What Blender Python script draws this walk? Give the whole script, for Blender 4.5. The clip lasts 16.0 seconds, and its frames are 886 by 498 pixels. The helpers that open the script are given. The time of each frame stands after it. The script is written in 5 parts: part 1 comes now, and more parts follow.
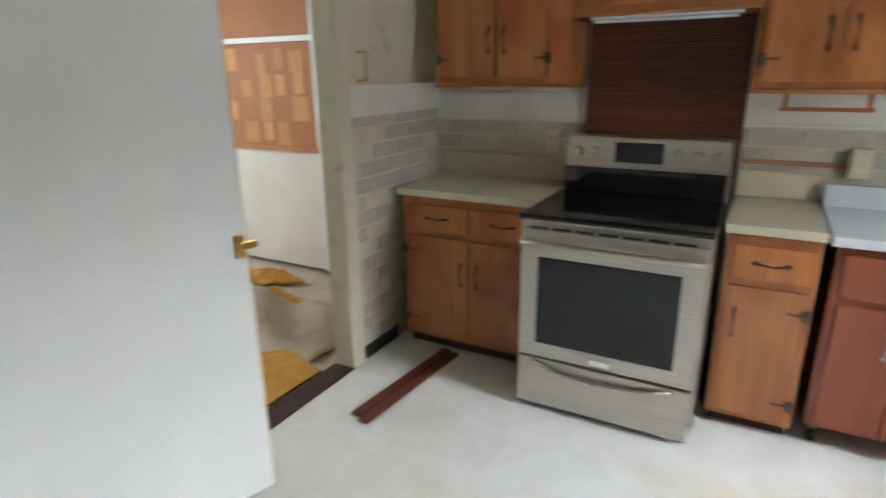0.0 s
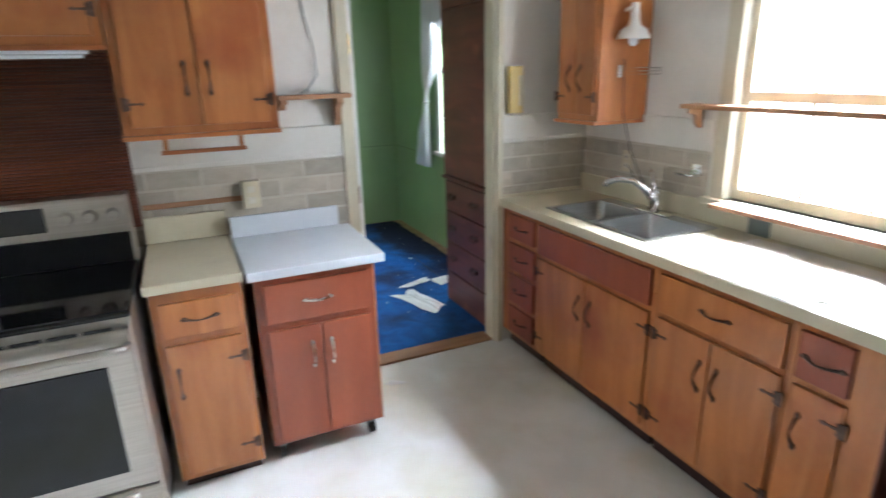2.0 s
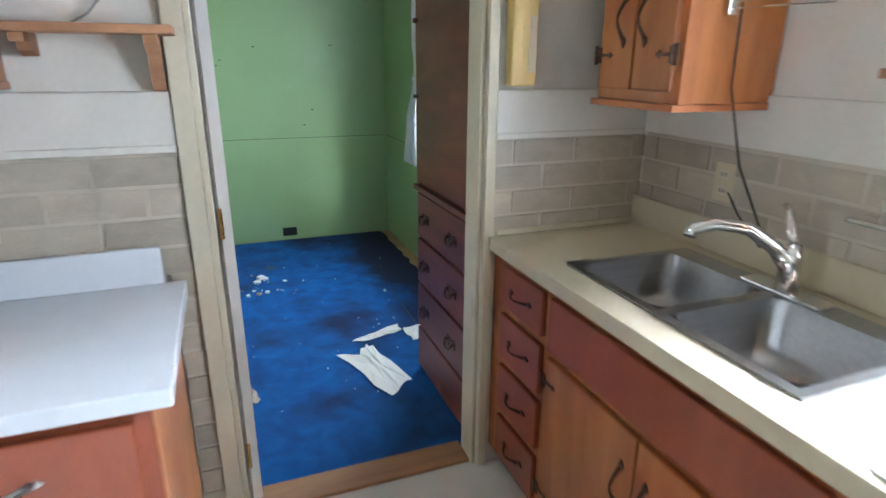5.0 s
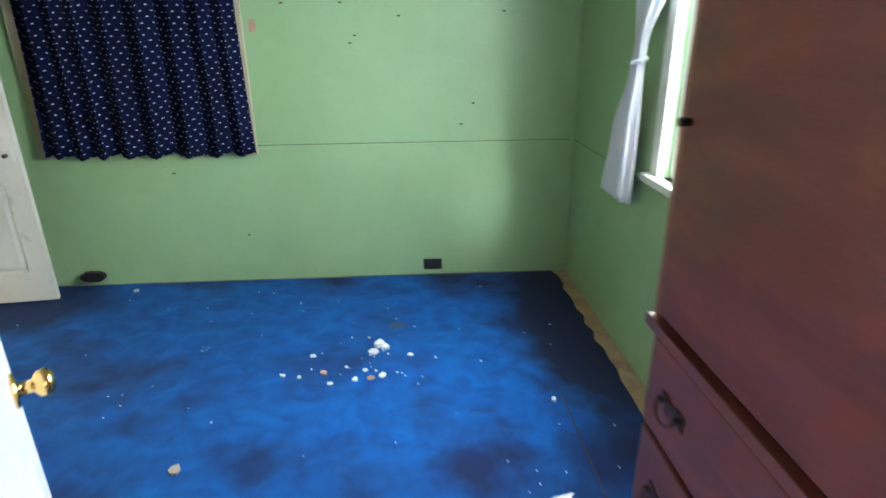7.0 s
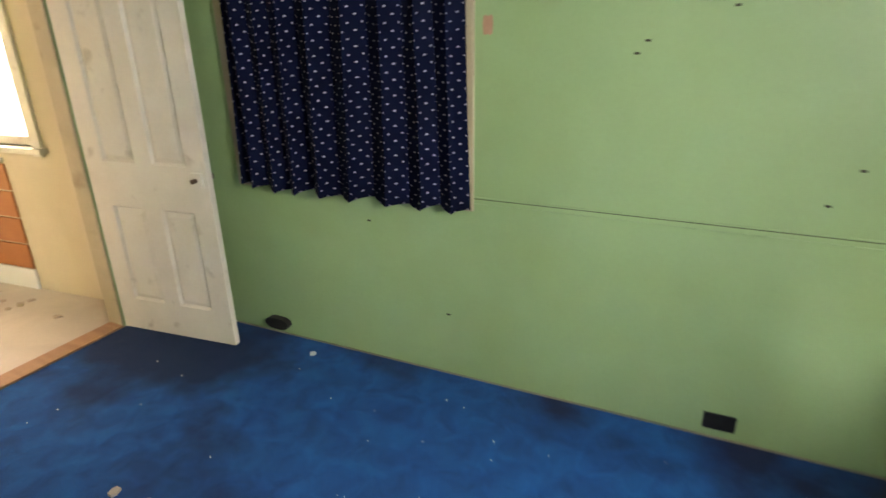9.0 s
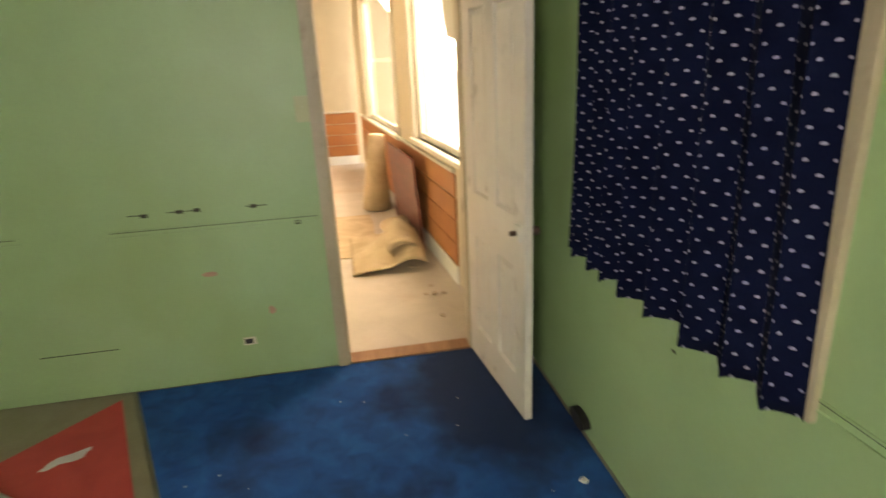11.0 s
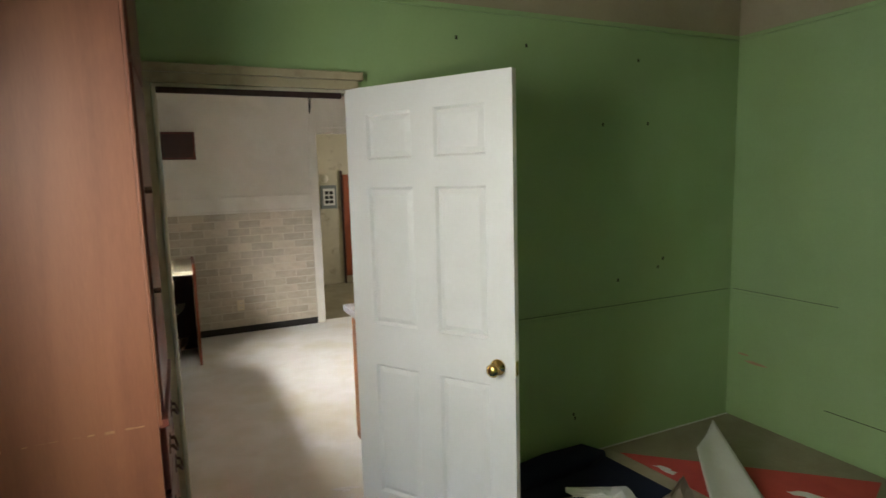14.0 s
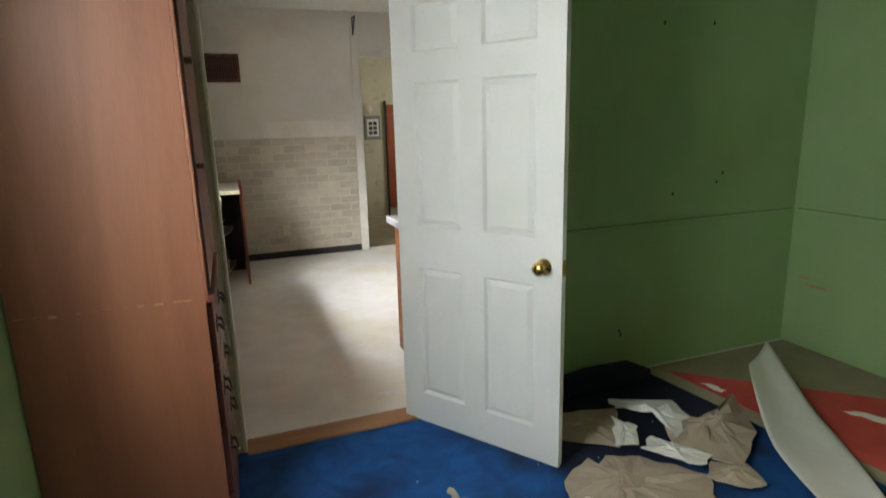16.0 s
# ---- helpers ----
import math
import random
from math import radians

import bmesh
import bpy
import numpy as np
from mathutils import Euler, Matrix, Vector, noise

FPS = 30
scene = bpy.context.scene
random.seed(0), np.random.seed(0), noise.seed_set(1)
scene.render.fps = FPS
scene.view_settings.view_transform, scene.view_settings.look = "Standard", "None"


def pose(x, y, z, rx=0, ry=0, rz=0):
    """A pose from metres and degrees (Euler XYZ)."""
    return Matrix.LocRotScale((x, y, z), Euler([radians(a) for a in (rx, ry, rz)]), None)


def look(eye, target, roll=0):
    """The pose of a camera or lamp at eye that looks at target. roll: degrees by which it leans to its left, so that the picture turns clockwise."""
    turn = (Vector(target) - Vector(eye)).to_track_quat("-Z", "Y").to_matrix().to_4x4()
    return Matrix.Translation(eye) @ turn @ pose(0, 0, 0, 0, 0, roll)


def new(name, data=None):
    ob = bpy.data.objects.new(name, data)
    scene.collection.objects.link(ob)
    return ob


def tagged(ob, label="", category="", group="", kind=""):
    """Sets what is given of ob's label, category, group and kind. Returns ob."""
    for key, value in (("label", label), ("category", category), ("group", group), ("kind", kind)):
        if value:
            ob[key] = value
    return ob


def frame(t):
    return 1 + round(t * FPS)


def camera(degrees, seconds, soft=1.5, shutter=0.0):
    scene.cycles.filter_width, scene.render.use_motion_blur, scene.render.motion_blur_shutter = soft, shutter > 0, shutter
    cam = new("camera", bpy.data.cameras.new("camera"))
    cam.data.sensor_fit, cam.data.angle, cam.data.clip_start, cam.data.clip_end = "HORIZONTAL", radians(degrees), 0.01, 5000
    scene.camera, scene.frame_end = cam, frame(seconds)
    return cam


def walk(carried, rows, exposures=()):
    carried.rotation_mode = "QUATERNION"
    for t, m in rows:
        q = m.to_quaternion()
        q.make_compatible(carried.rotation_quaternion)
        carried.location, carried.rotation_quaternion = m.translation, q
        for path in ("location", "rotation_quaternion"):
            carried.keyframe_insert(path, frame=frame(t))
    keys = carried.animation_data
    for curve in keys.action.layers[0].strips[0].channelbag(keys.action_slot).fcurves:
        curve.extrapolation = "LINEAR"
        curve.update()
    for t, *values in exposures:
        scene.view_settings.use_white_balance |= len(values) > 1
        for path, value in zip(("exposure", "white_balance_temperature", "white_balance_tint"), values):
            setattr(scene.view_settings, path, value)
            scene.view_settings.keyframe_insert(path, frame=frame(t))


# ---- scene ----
cam = camera(76.1, 16.0, 1.5, 0.5)
PATH = [
    (0, (2.498, 1.51, 1.489), (1.574, 3.181, 0.896), -0.7),
    (0.5, (2.563, 1.666, 1.522), (2.053, 3.507, 0.931), -1.5),
    (1, (2.603, 1.717, 1.597), (2.675, 3.624, 0.999), -1.5),
    (1.5, (2.665, 1.795, 1.608), (3.097, 3.654, 1.01), -1.7),
    (2, (2.646, 1.775, 1.619), (3.427, 3.517, 1.022), -1.5),
    (2.5, (2.652, 1.73, 1.617), (3.73, 3.306, 1.021), -1.6),
    (3, (2.729, 1.761, 1.606), (3.908, 3.259, 1.0), -1.7),
    (3.5, (2.814, 1.983, 1.566), (3.958, 3.498, 0.937), -1.7),
    (3.7, (2.861, 2.106, 1.547), (3.96, 3.653, 0.916), -1.8),
    (5.8, (3.768, 3.46, 1.44), (4.24, 5.287, 0.785), 0.0),
    (6, (3.78, 3.589, 1.46), (4.222, 5.418, 0.78), -0.7),
    (6.5, (3.771, 3.987, 1.466), (4.038, 5.839, 0.758), -0.9),
    (7, (3.80, 4.37, 1.462), (3.905, 6.23, 0.757), -0.6),
    (7.5, (3.772, 4.695, 1.484), (3.664, 6.56, 0.766), -0.4),
    (8, (3.702, 5.016, 1.507), (3.411, 6.865, 0.802), -0.2),
    (8.2, (3.683, 5.139, 1.513), (3.326, 6.977, 0.81), -0.2),
    (10.3, (3.786, 6.567, 1.507), (2.162, 7.484, 0.785), -2.6),
    (10.5, (3.755, 6.66, 1.522), (2.038, 7.405, 0.817), -2.5),
    (11, (3.75, 6.862, 1.568), (1.882, 7.181, 0.928), -2.8),
    (11.5, (3.811, 6.985, 1.621), (1.902, 6.808, 1.052), -3.0),
    (12, (3.945, 7.005, 1.666), (2.091, 6.421, 1.198), -2.8),
    (12.5, (4.082, 7.09, 1.62), (2.433, 6.016, 1.26), -2.6),
    (13, (4.119, 7.165, 1.624), (2.837, 5.664, 1.305), -2.3),
    (13.5, (4.164, 7.17, 1.63), (3.162, 5.462, 1.352), -1.9),
    (14, (4.187, 7.195, 1.633), (3.354, 5.394, 1.382), -1.6),
    (14.5, (4.19, 7.184, 1.612), (3.44, 5.345, 1.374), -1.6),
    (15, (4.192, 7.155, 1.552), (3.472, 5.305, 1.312), -1.5),
    (15.5, (4.183, 7.152, 1.466), (3.486, 5.3, 1.173), -1.5),
    (16, (4.183, 7.156, 1.427), (3.507, 5.325, 0.992), -1.5),
]
EXPOSURES = [(0, -0.5, 5900, 8), (0.7, -0.1, 5650, 10), (1.5, -0.05, 5550, 10), (3.5, -0.25, 5550, 9), (6, 0.15, 5350, 11), (6.5, 0.1, 5350, 12), (7, 0.6, 5450, 14), (8.2, 0.5, 6400, 16),
             (10.5, -0.2, 7300, 19), (11.5, -0.05, 7800, 16), (12.3, -0.05, 7900, 12), (12.8, -0.45, 7700, 11), (13.5, -0.75, 7100, 11), (14.5, -0.7, 6800, 11), (16, -0.65, 6500, 9)]
walk(cam, [(t, look(eye, target, roll)) for t, eye, target, roll in PATH], EXPOSURES)

# ---- light ----
world = bpy.data.worlds.new("world")
scene.world = world
world.use_nodes = True
wn = world.node_tree.nodes
sky = wn.new("ShaderNodeTexSky")
sky.sky_type, sky.sun_disc = "NISHITA", False
sky.sun_elevation, sky.sun_rotation = radians(50), radians(70)
wn["Background"].inputs["Strength"].default_value = 0.12
world.node_tree.links.new(sky.outputs[0], wn["Background"].inputs["Color"])


def lamp_area(name, m, w, h, watts, colour):
    d = bpy.data.lights.new(name, "AREA")
    d.shape, d.size, d.size_y, d.energy, d.color = "RECTANGLE", w, h, watts, colour
    ob = new(name, d)
    ob.matrix_world = m
    return ob


sun = bpy.data.lights.new("sun", "SUN")
sun.energy, sun.angle, sun.color = 1.0, radians(12), (1, 0.95, 0.88)
new("sun", sun).matrix_world = look((20, 8, 24), (4, 4, 0))

lamp_area("window_light_kitchen", look((5.5, 3.62, 2.45), (3.8, 2.75, 0.5)), 1.7, 1.1, 2000, (0.97, 0.985, 1.0))
lamp_area("window_light_kitchen_low", look((4.96, 3.11, 1.49), (2.4, 3.11, 1.49)), 0.84, 0.82, 28, (0.97, 0.985, 1.0))
lamp_area("window_light_bedroom", look((4.905, 6.175, 1.56), (2.7, 6.35, 0.55)), 0.66, 1.2, 52, (0.96, 1.0, 0.99))
LAMP_LR = pose(0.84, 7.685, 0, 0, 0, -175.35)
lamp_area("window_light_living", LAMP_LR @ look((1.15, -0.5, 1.9), (1.15, 1.5, 0.4)), 1.4, 1.2, 95, (1.0, 0.82, 0.60))
lamp_area("window_light_living_far", LAMP_LR @ look((3.8, -0.5, 1.9), (3.8, 1.5, 0.4)), 1.8, 1.2, 120, (1.0, 0.82, 0.60))
# added fill lamp for the dark hall, behind an invented opening out of view
lamp_area("fill_light_hall", look((0.86, -0.8, 1.45), (2.4, -1.1, 1.2)), 0.95, 1.25, 18, (1.0, 0.95, 0.86))
# added fill lamp inside the dining room, which has no window built
lamp_area("fill_light_dining", look((-2.3, 3.2, 1.6), (0.0, 4.0, 0.6)), 1.0, 1.3, 65, (1.0, 0.97, 0.92))

# ---- materials ----


def mat(name, c1, c2=None, rough=0.6, scale=3.0, stretch=(1, 1, 1), bump=0.15, metal=0.0, fine=60.0, fine_amt=0.25,
        c3=None, stain=1.2, stain_lo=0.55, stain_hi=0.75, rand=0.0, coat=0.0):
    """Procedural surface: grain between c1 and c2, stains of c3 with a shape of their own, fine relief."""
    m = bpy.data.materials.new(name)
    m.use_nodes = True
    nt = m.node_tree
    N, L = nt.nodes, nt.links
    b = N["Principled BSDF"]
    b.inputs["Roughness"].default_value = rough
    b.inputs["Metallic"].default_value = metal
    b.inputs["Coat Weight"].default_value = coat
    c2 = c2 or tuple(v * 0.8 for v in c1)
    tc = N.new("ShaderNodeTexCoord")
    mp = N.new("ShaderNodeMapping")
    mp.inputs["Scale"].default_value = stretch
    src = tc.outputs["Object"]
    if rand:
        oi = N.new("ShaderNodeObjectInfo")
        ad = N.new("ShaderNodeVectorMath")
        mu = N.new("ShaderNodeVectorMath")
        mu.operation = "SCALE"
        mu.inputs[0].default_value = (7, 5, 3)
        L.new(oi.outputs["Random"], mu.inputs["Scale"])
        L.new(src, ad.inputs[0])
        L.new(mu.outputs[0], ad.inputs[1])
        src = ad.outputs[0]
    L.new(src, mp.inputs["Vector"])
    n1 = N.new("ShaderNodeTexNoise")
    n1.inputs["Scale"].default_value, n1.inputs["Detail"].default_value = scale, 8
    n1.inputs["Distortion"].default_value = 0.6
    L.new(mp.outputs[0], n1.inputs["Vector"])
    n2 = N.new("ShaderNodeTexNoise")
    n2.inputs["Scale"].default_value, n2.inputs["Detail"].default_value = fine, 4
    L.new(mp.outputs[0], n2.inputs["Vector"])
    mixn = N.new("ShaderNodeMix")
    mixn.inputs[0].default_value = fine_amt
    L.new(n1.outputs[0], mixn.inputs[2])
    L.new(n2.outputs[0], mixn.inputs[3])
    r = N.new("ShaderNodeValToRGB")
    r.color_ramp.elements[0].position, r.color_ramp.elements[1].position = 0.36, 0.64
    r.color_ramp.elements[0].color, r.color_ramp.elements[1].color = (*c2, 1), (*c1, 1)
    L.new(mixn.outputs[0], r.inputs[0])
    col = r.outputs[0]
    if c3:
        n3 = N.new("ShaderNodeTexNoise")
        n3.inputs["Scale"].default_value, n3.inputs["Detail"].default_value = stain, 6
        L.new(src, n3.inputs["Vector"])
        r3 = N.new("ShaderNodeMapRange")
        r3.inputs["From Min"].default_value, r3.inputs["From Max"].default_value = stain_lo, stain_hi
        L.new(n3.outputs[0], r3.inputs["Value"])
        mx = N.new("ShaderNodeMix")
        mx.data_type = "RGBA"
        mx.inputs[7].default_value = (*c3, 1)
        L.new(r3.outputs[0], mx.inputs[0])
        L.new(col, mx.inputs[6])
        col = mx.outputs[2]
    if rand:
        hv = N.new("ShaderNodeHueSaturation")
        mr = N.new("ShaderNodeMapRange")
        mr.inputs["To Min"].default_value, mr.inputs["To Max"].default_value = 1 - rand, 1 + rand
        L.new(oi.outputs["Random"], mr.inputs["Value"])
        L.new(mr.outputs[0], hv.inputs["Value"])
        L.new(col, hv.inputs["Color"])
        col = hv.outputs[0]
    L.new(col, b.inputs["Base Color"])
    if bump:
        bp = N.new("ShaderNodeBump")
        bp.inputs["Strength"].default_value, bp.inputs["Distance"].default_value = bump, 0.01
        L.new(mixn.outputs[0], bp.inputs["Height"])
        L.new(bp.outputs[0], b.inputs["Normal"])
    return m


GREEN = mat("green_paint", (0.325, 0.47, 0.225), (0.295, 0.43, 0.20), 0.45, 2.0, bump=0.05, c3=(0.26, 0.36, 0.13), stain=0.9, stain_lo=0.5, stain_hi=0.85)
WHITE = mat("old_white_paint", (0.74, 0.72, 0.66), (0.66, 0.64, 0.57), 0.5, 3, bump=0.08, c3=(0.52, 0.48, 0.38), stain=2.0, stain_lo=0.58, stain_hi=0.9)
CREAM = mat("cream_paint", (0.62, 0.58, 0.44), (0.54, 0.50, 0.37), 0.5, 3, bump=0.1, c3=(0.35, 0.30, 0.2), stain=6.0, stain_lo=0.62, stain_hi=0.8)
TAN = mat("tan_paint", (0.40, 0.34, 0.23), (0.34, 0.29, 0.19), 0.6, 2, bump=0.05)
DOORW = mat("door_white", (0.78, 0.78, 0.75), (0.73, 0.73, 0.69), 0.4, 3, bump=0.03)
DOORC = mat("door_cream", (0.70, 0.66, 0.55), (0.62, 0.58, 0.47), 0.5, 3, bump=0.08, c3=(0.4, 0.35, 0.26), stain=9, stain_lo=0.62, stain_hi=0.8)
CEIL = mat("ceiling_paint", (0.72, 0.70, 0.64), (0.66, 0.64, 0.58), 0.8, 2)
VINYL = mat("sheet_vinyl", (0.80, 0.80, 0.77), (0.72, 0.71, 0.66), 0.35, 5, bump=0.03, c3=(0.62, 0.58, 0.43), stain=1.6, stain_lo=0.5, stain_hi=0.75, fine=120)
CARPET = mat("blue_carpet", (0.003, 0.105, 0.36), (0.0015, 0.045, 0.19), 0.95, 9, bump=0.9, fine=300, fine_amt=0.35, c3=(0.002, 0.012, 0.06), stain=1.6, stain_lo=0.5, stain_hi=0.68)


def carpet_dirt_shade(m, centre, size, colour=(0.002, 0.008, 0.035)):
    """A dark patch with a ragged edge, at one place of the carpet, for soaked pile and for painted shade."""
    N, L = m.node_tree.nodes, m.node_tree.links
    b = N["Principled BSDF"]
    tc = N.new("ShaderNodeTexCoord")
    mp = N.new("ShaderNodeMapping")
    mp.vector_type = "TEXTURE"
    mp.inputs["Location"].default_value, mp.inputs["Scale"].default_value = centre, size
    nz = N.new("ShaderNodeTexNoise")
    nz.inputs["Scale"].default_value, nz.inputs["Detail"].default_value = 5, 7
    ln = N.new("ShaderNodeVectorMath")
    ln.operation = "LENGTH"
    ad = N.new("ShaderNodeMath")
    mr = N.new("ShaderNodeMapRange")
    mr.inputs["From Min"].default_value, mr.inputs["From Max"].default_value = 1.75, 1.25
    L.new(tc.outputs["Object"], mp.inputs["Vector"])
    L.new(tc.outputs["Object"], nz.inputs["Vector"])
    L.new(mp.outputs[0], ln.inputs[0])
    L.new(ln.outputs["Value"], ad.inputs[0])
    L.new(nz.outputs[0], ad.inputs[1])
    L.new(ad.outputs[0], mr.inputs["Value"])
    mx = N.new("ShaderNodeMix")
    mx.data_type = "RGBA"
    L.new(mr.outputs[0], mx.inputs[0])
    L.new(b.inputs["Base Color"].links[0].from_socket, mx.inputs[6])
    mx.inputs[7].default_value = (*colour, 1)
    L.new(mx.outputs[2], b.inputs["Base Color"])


carpet_dirt_shade(CARPET, (4.72, 7.1, 0), (0.42, 1.0, 1))
# soaked carpet by the ruck, with the shade among the papers painted in
carpet_dirt_shade(CARPET, (2.45, 4.95, 0), (0.75, 0.62, 1), (0.002, 0.006, 0.028))
carpet_dirt_shade(CARPET, (1.35, 7.45, 0), (0.62, 0.34, 1), (0.001, 0.02, 0.08))
carpet_dirt_shade(CARPET, (3.70, 7.09, 0), (0.04, 0.03, 1), (0.05, 0.06, 0.09))
REDB = mat("red_carpet_back", (0.60, 0.085, 0.065), (0.5, 0.06, 0.05), 0.85, 5, bump=0.2, fine=200)
PINE = mat("pine_varnish", (0.45, 0.178, 0.052), (0.32, 0.108, 0.028), 0.32, 2.2, (6, 6, 0.7), 0.04, c3=(0.27, 0.065, 0.02), stain=2.4, stain_lo=0.5, stain_hi=0.7, rand=0.12, coat=0.2)
PINEH = mat("pine_varnish_rail", (0.42, 0.15, 0.045), (0.30, 0.09, 0.022), 0.35, 2.2, (0.7, 6, 6), 0.04, rand=0.12, coat=0.2)
REDW = mat("red_brown_wood", (0.29, 0.075, 0.03), (0.22, 0.05, 0.02), 0.4, 2.0, (3, 3, 0.6), 0.04, rand=0.08, coat=0.15)
WARD = mat("wardrobe_wood", (0.155, 0.037, 0.022), (0.085, 0.018, 0.012), 0.45, 2.4, (1.2, 0.5, 5), 0.05, c3=(0.20, 0.06, 0.03), stain=5, stain_lo=0.62, stain_hi=0.75, coat=0.1)
PLY = mat("plywood_side", (0.26, 0.10, 0.05), (0.19, 0.068, 0.035), 0.5, 2.0, (4, 4, 0.35), 0.05, c3=(0.14, 0.045, 0.03), stain=1.1, stain_lo=0.5, stain_hi=0.7)
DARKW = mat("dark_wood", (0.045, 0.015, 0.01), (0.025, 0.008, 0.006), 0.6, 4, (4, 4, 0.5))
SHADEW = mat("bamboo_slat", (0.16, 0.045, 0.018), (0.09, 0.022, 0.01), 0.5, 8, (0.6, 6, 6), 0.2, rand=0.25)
FORM = mat("cream_laminate", (0.62, 0.57, 0.42), (0.57, 0.52, 0.37), 0.3, 6, bump=0.02, c3=(0.5, 0.44, 0.3), stain=3)
FORMW = mat("white_laminate", (0.70, 0.74, 0.78), (0.66, 0.70, 0.74), 0.25, 6, bump=0.01)
STEEL = mat("brushed_steel", (0.52, 0.49, 0.45), (0.45, 0.42, 0.38), 0.33, 4, (0.6, 20, 20), 0.03, metal=1.0)
CHROME = mat("chrome", (0.8, 0.8, 0.8), (0.75, 0.75, 0.75), 0.08, 4, bump=0, metal=1.0)
SINK = mat("sink_steel", (0.42, 0.42, 0.41), (0.36, 0.36, 0.35), 0.30, 4, (1, 20, 20), 0.02, metal=1.0)
BLACKG = mat("black_glass", (0.006, 0.006, 0.007), (0.005, 0.005, 0.005), 0.06, 4, bump=0)
BLACKP = mat("black_plastic", (0.012, 0.012, 0.013), (0.008, 0.008, 0.009), 0.4, 20, bump=0.05)
IRON = mat("aged_copper_iron", (0.16, 0.10, 0.075), (0.06, 0.038, 0.03), 0.45, 20, bump=0.2, metal=0.8)
BRASS = mat("brass", (0.75, 0.52, 0.18), (0.6, 0.4, 0.13), 0.22, 10, bump=0.02, metal=1.0)
BRICK = mat("painted_brick", (0.51, 0.46, 0.37), (0.42, 0.375, 0.295), 0.6, 9, (1, 1, 2), 0.35, fine=90, rand=0.16)
MORTAR = mat("brick_joint", (0.58, 0.54, 0.45), (0.52, 0.48, 0.39), 0.8, 9, bump=0.2)
PAPER = mat("paper_white", (0.78, 0.77, 0.74), (0.72, 0.70, 0.66), 0.7, 5, bump=0.1)
PAPERB = mat("paper_brown", (0.50, 0.41, 0.32), (0.38, 0.31, 0.24), 0.8, 6, bump=0.4, fine=150)
YELLOW = mat("yellow_plastic", (0.68, 0.52, 0.2), (0.62, 0.46, 0.16), 0.4, 6)
OUTLETM = mat("ivory_plastic", (0.66, 0.60, 0.43), (0.62, 0.55, 0.38), 0.35, 6)
RAWW = mat("raw_wood", (0.40, 0.22, 0.11), (0.28, 0.14, 0.07), 0.7, 3, (0.6, 5, 5), 0.1)
SUBFL = mat("bare_floor", (0.33, 0.30, 0.20), (0.27, 0.24, 0.15), 0.7, 4, bump=0.1)
GOLDC = mat("gold_carpet", (0.55, 0.29, 0.05), (0.40, 0.2, 0.03), 0.95, 9, bump=0.5, fine=200)
LRFL = mat("worn_vinyl", (0.55, 0.48, 0.40), (0.46, 0.40, 0.33), 0.5, 3, c3=(0.4, 0.3, 0.2), stain=1.5)
LRW = mat("cream_wall", (0.60, 0.52, 0.36), (0.55, 0.47, 0.32), 0.6, 3)
CORK = mat("cork_panel", (0.42, 0.17, 0.05), (0.36, 0.13, 0.04), 0.6, 3)
CORKL = mat("cork_block", (0.60, 0.30, 0.09), (0.52, 0.24, 0.07), 0.6, 9, bump=0.2, rand=0.15)
GREY = mat("grey_metal", (0.22, 0.25, 0.24), (0.18, 0.2, 0.2), 0.5, 5)
DARK = mat("dark_rubber", (0.02, 0.017, 0.016), (0.012, 0.011, 0.01), 0.6, 9)
SLATE = mat("grey_green_board", (0.16, 0.18, 0.16), (0.13, 0.15, 0.135), 0.6, 9)
PADPALE = mat("pale_carpet_underside", (0.58, 0.45, 0.29), (0.44, 0.33, 0.2), 0.9, 6, bump=0.4, fine=150)
PADTAN = mat("tan_underlay", (0.46, 0.33, 0.18), (0.30, 0.2, 0.1), 0.9, 9, bump=0.4, fine=150)
CASET = mat("tan_casing_paint", (0.46, 0.39, 0.25), (0.38, 0.32, 0.2), 0.5, 3, bump=0.1, c3=(0.24, 0.18, 0.1), stain=8.0, stain_lo=0.6, stain_hi=0.8)
SWITCHP = mat("painted_switch", (0.42, 0.44, 0.22), (0.37, 0.39, 0.19), 0.45, 6)
SCUFF = mat("wall_scuff", (0.06, 0.06, 0.03), (0.03, 0.03, 0.015), 0.8, 30)
PINKS = mat("bare_plaster_spot", (0.52, 0.30, 0.20), (0.42, 0.24, 0.15), 0.8, 20)


def glow(name, c, s):
    m = bpy.data.materials.new(name)
    m.use_nodes = True
    b = m.node_tree.nodes["Principled BSDF"]
    b.inputs["Base Color"].default_value = (0, 0, 0, 1)
    b.inputs["Emission Color"].default_value = (*c, 1)
    b.inputs["Emission Strength"].default_value = s
    return m


OUTSIDE = glow("bright_outdoors", (1.0, 1.0, 0.98), 4.0)


def glass():
    m = bpy.data.materials.new("window_glass")
    m.use_nodes = True
    b = m.node_tree.nodes["Principled BSDF"]
    b.inputs["Transmission Weight"].default_value = 1
    b.inputs["Roughness"].default_value = 0.0
    b.inputs["IOR"].default_value = 1.02
    return m


GLASS = glass()


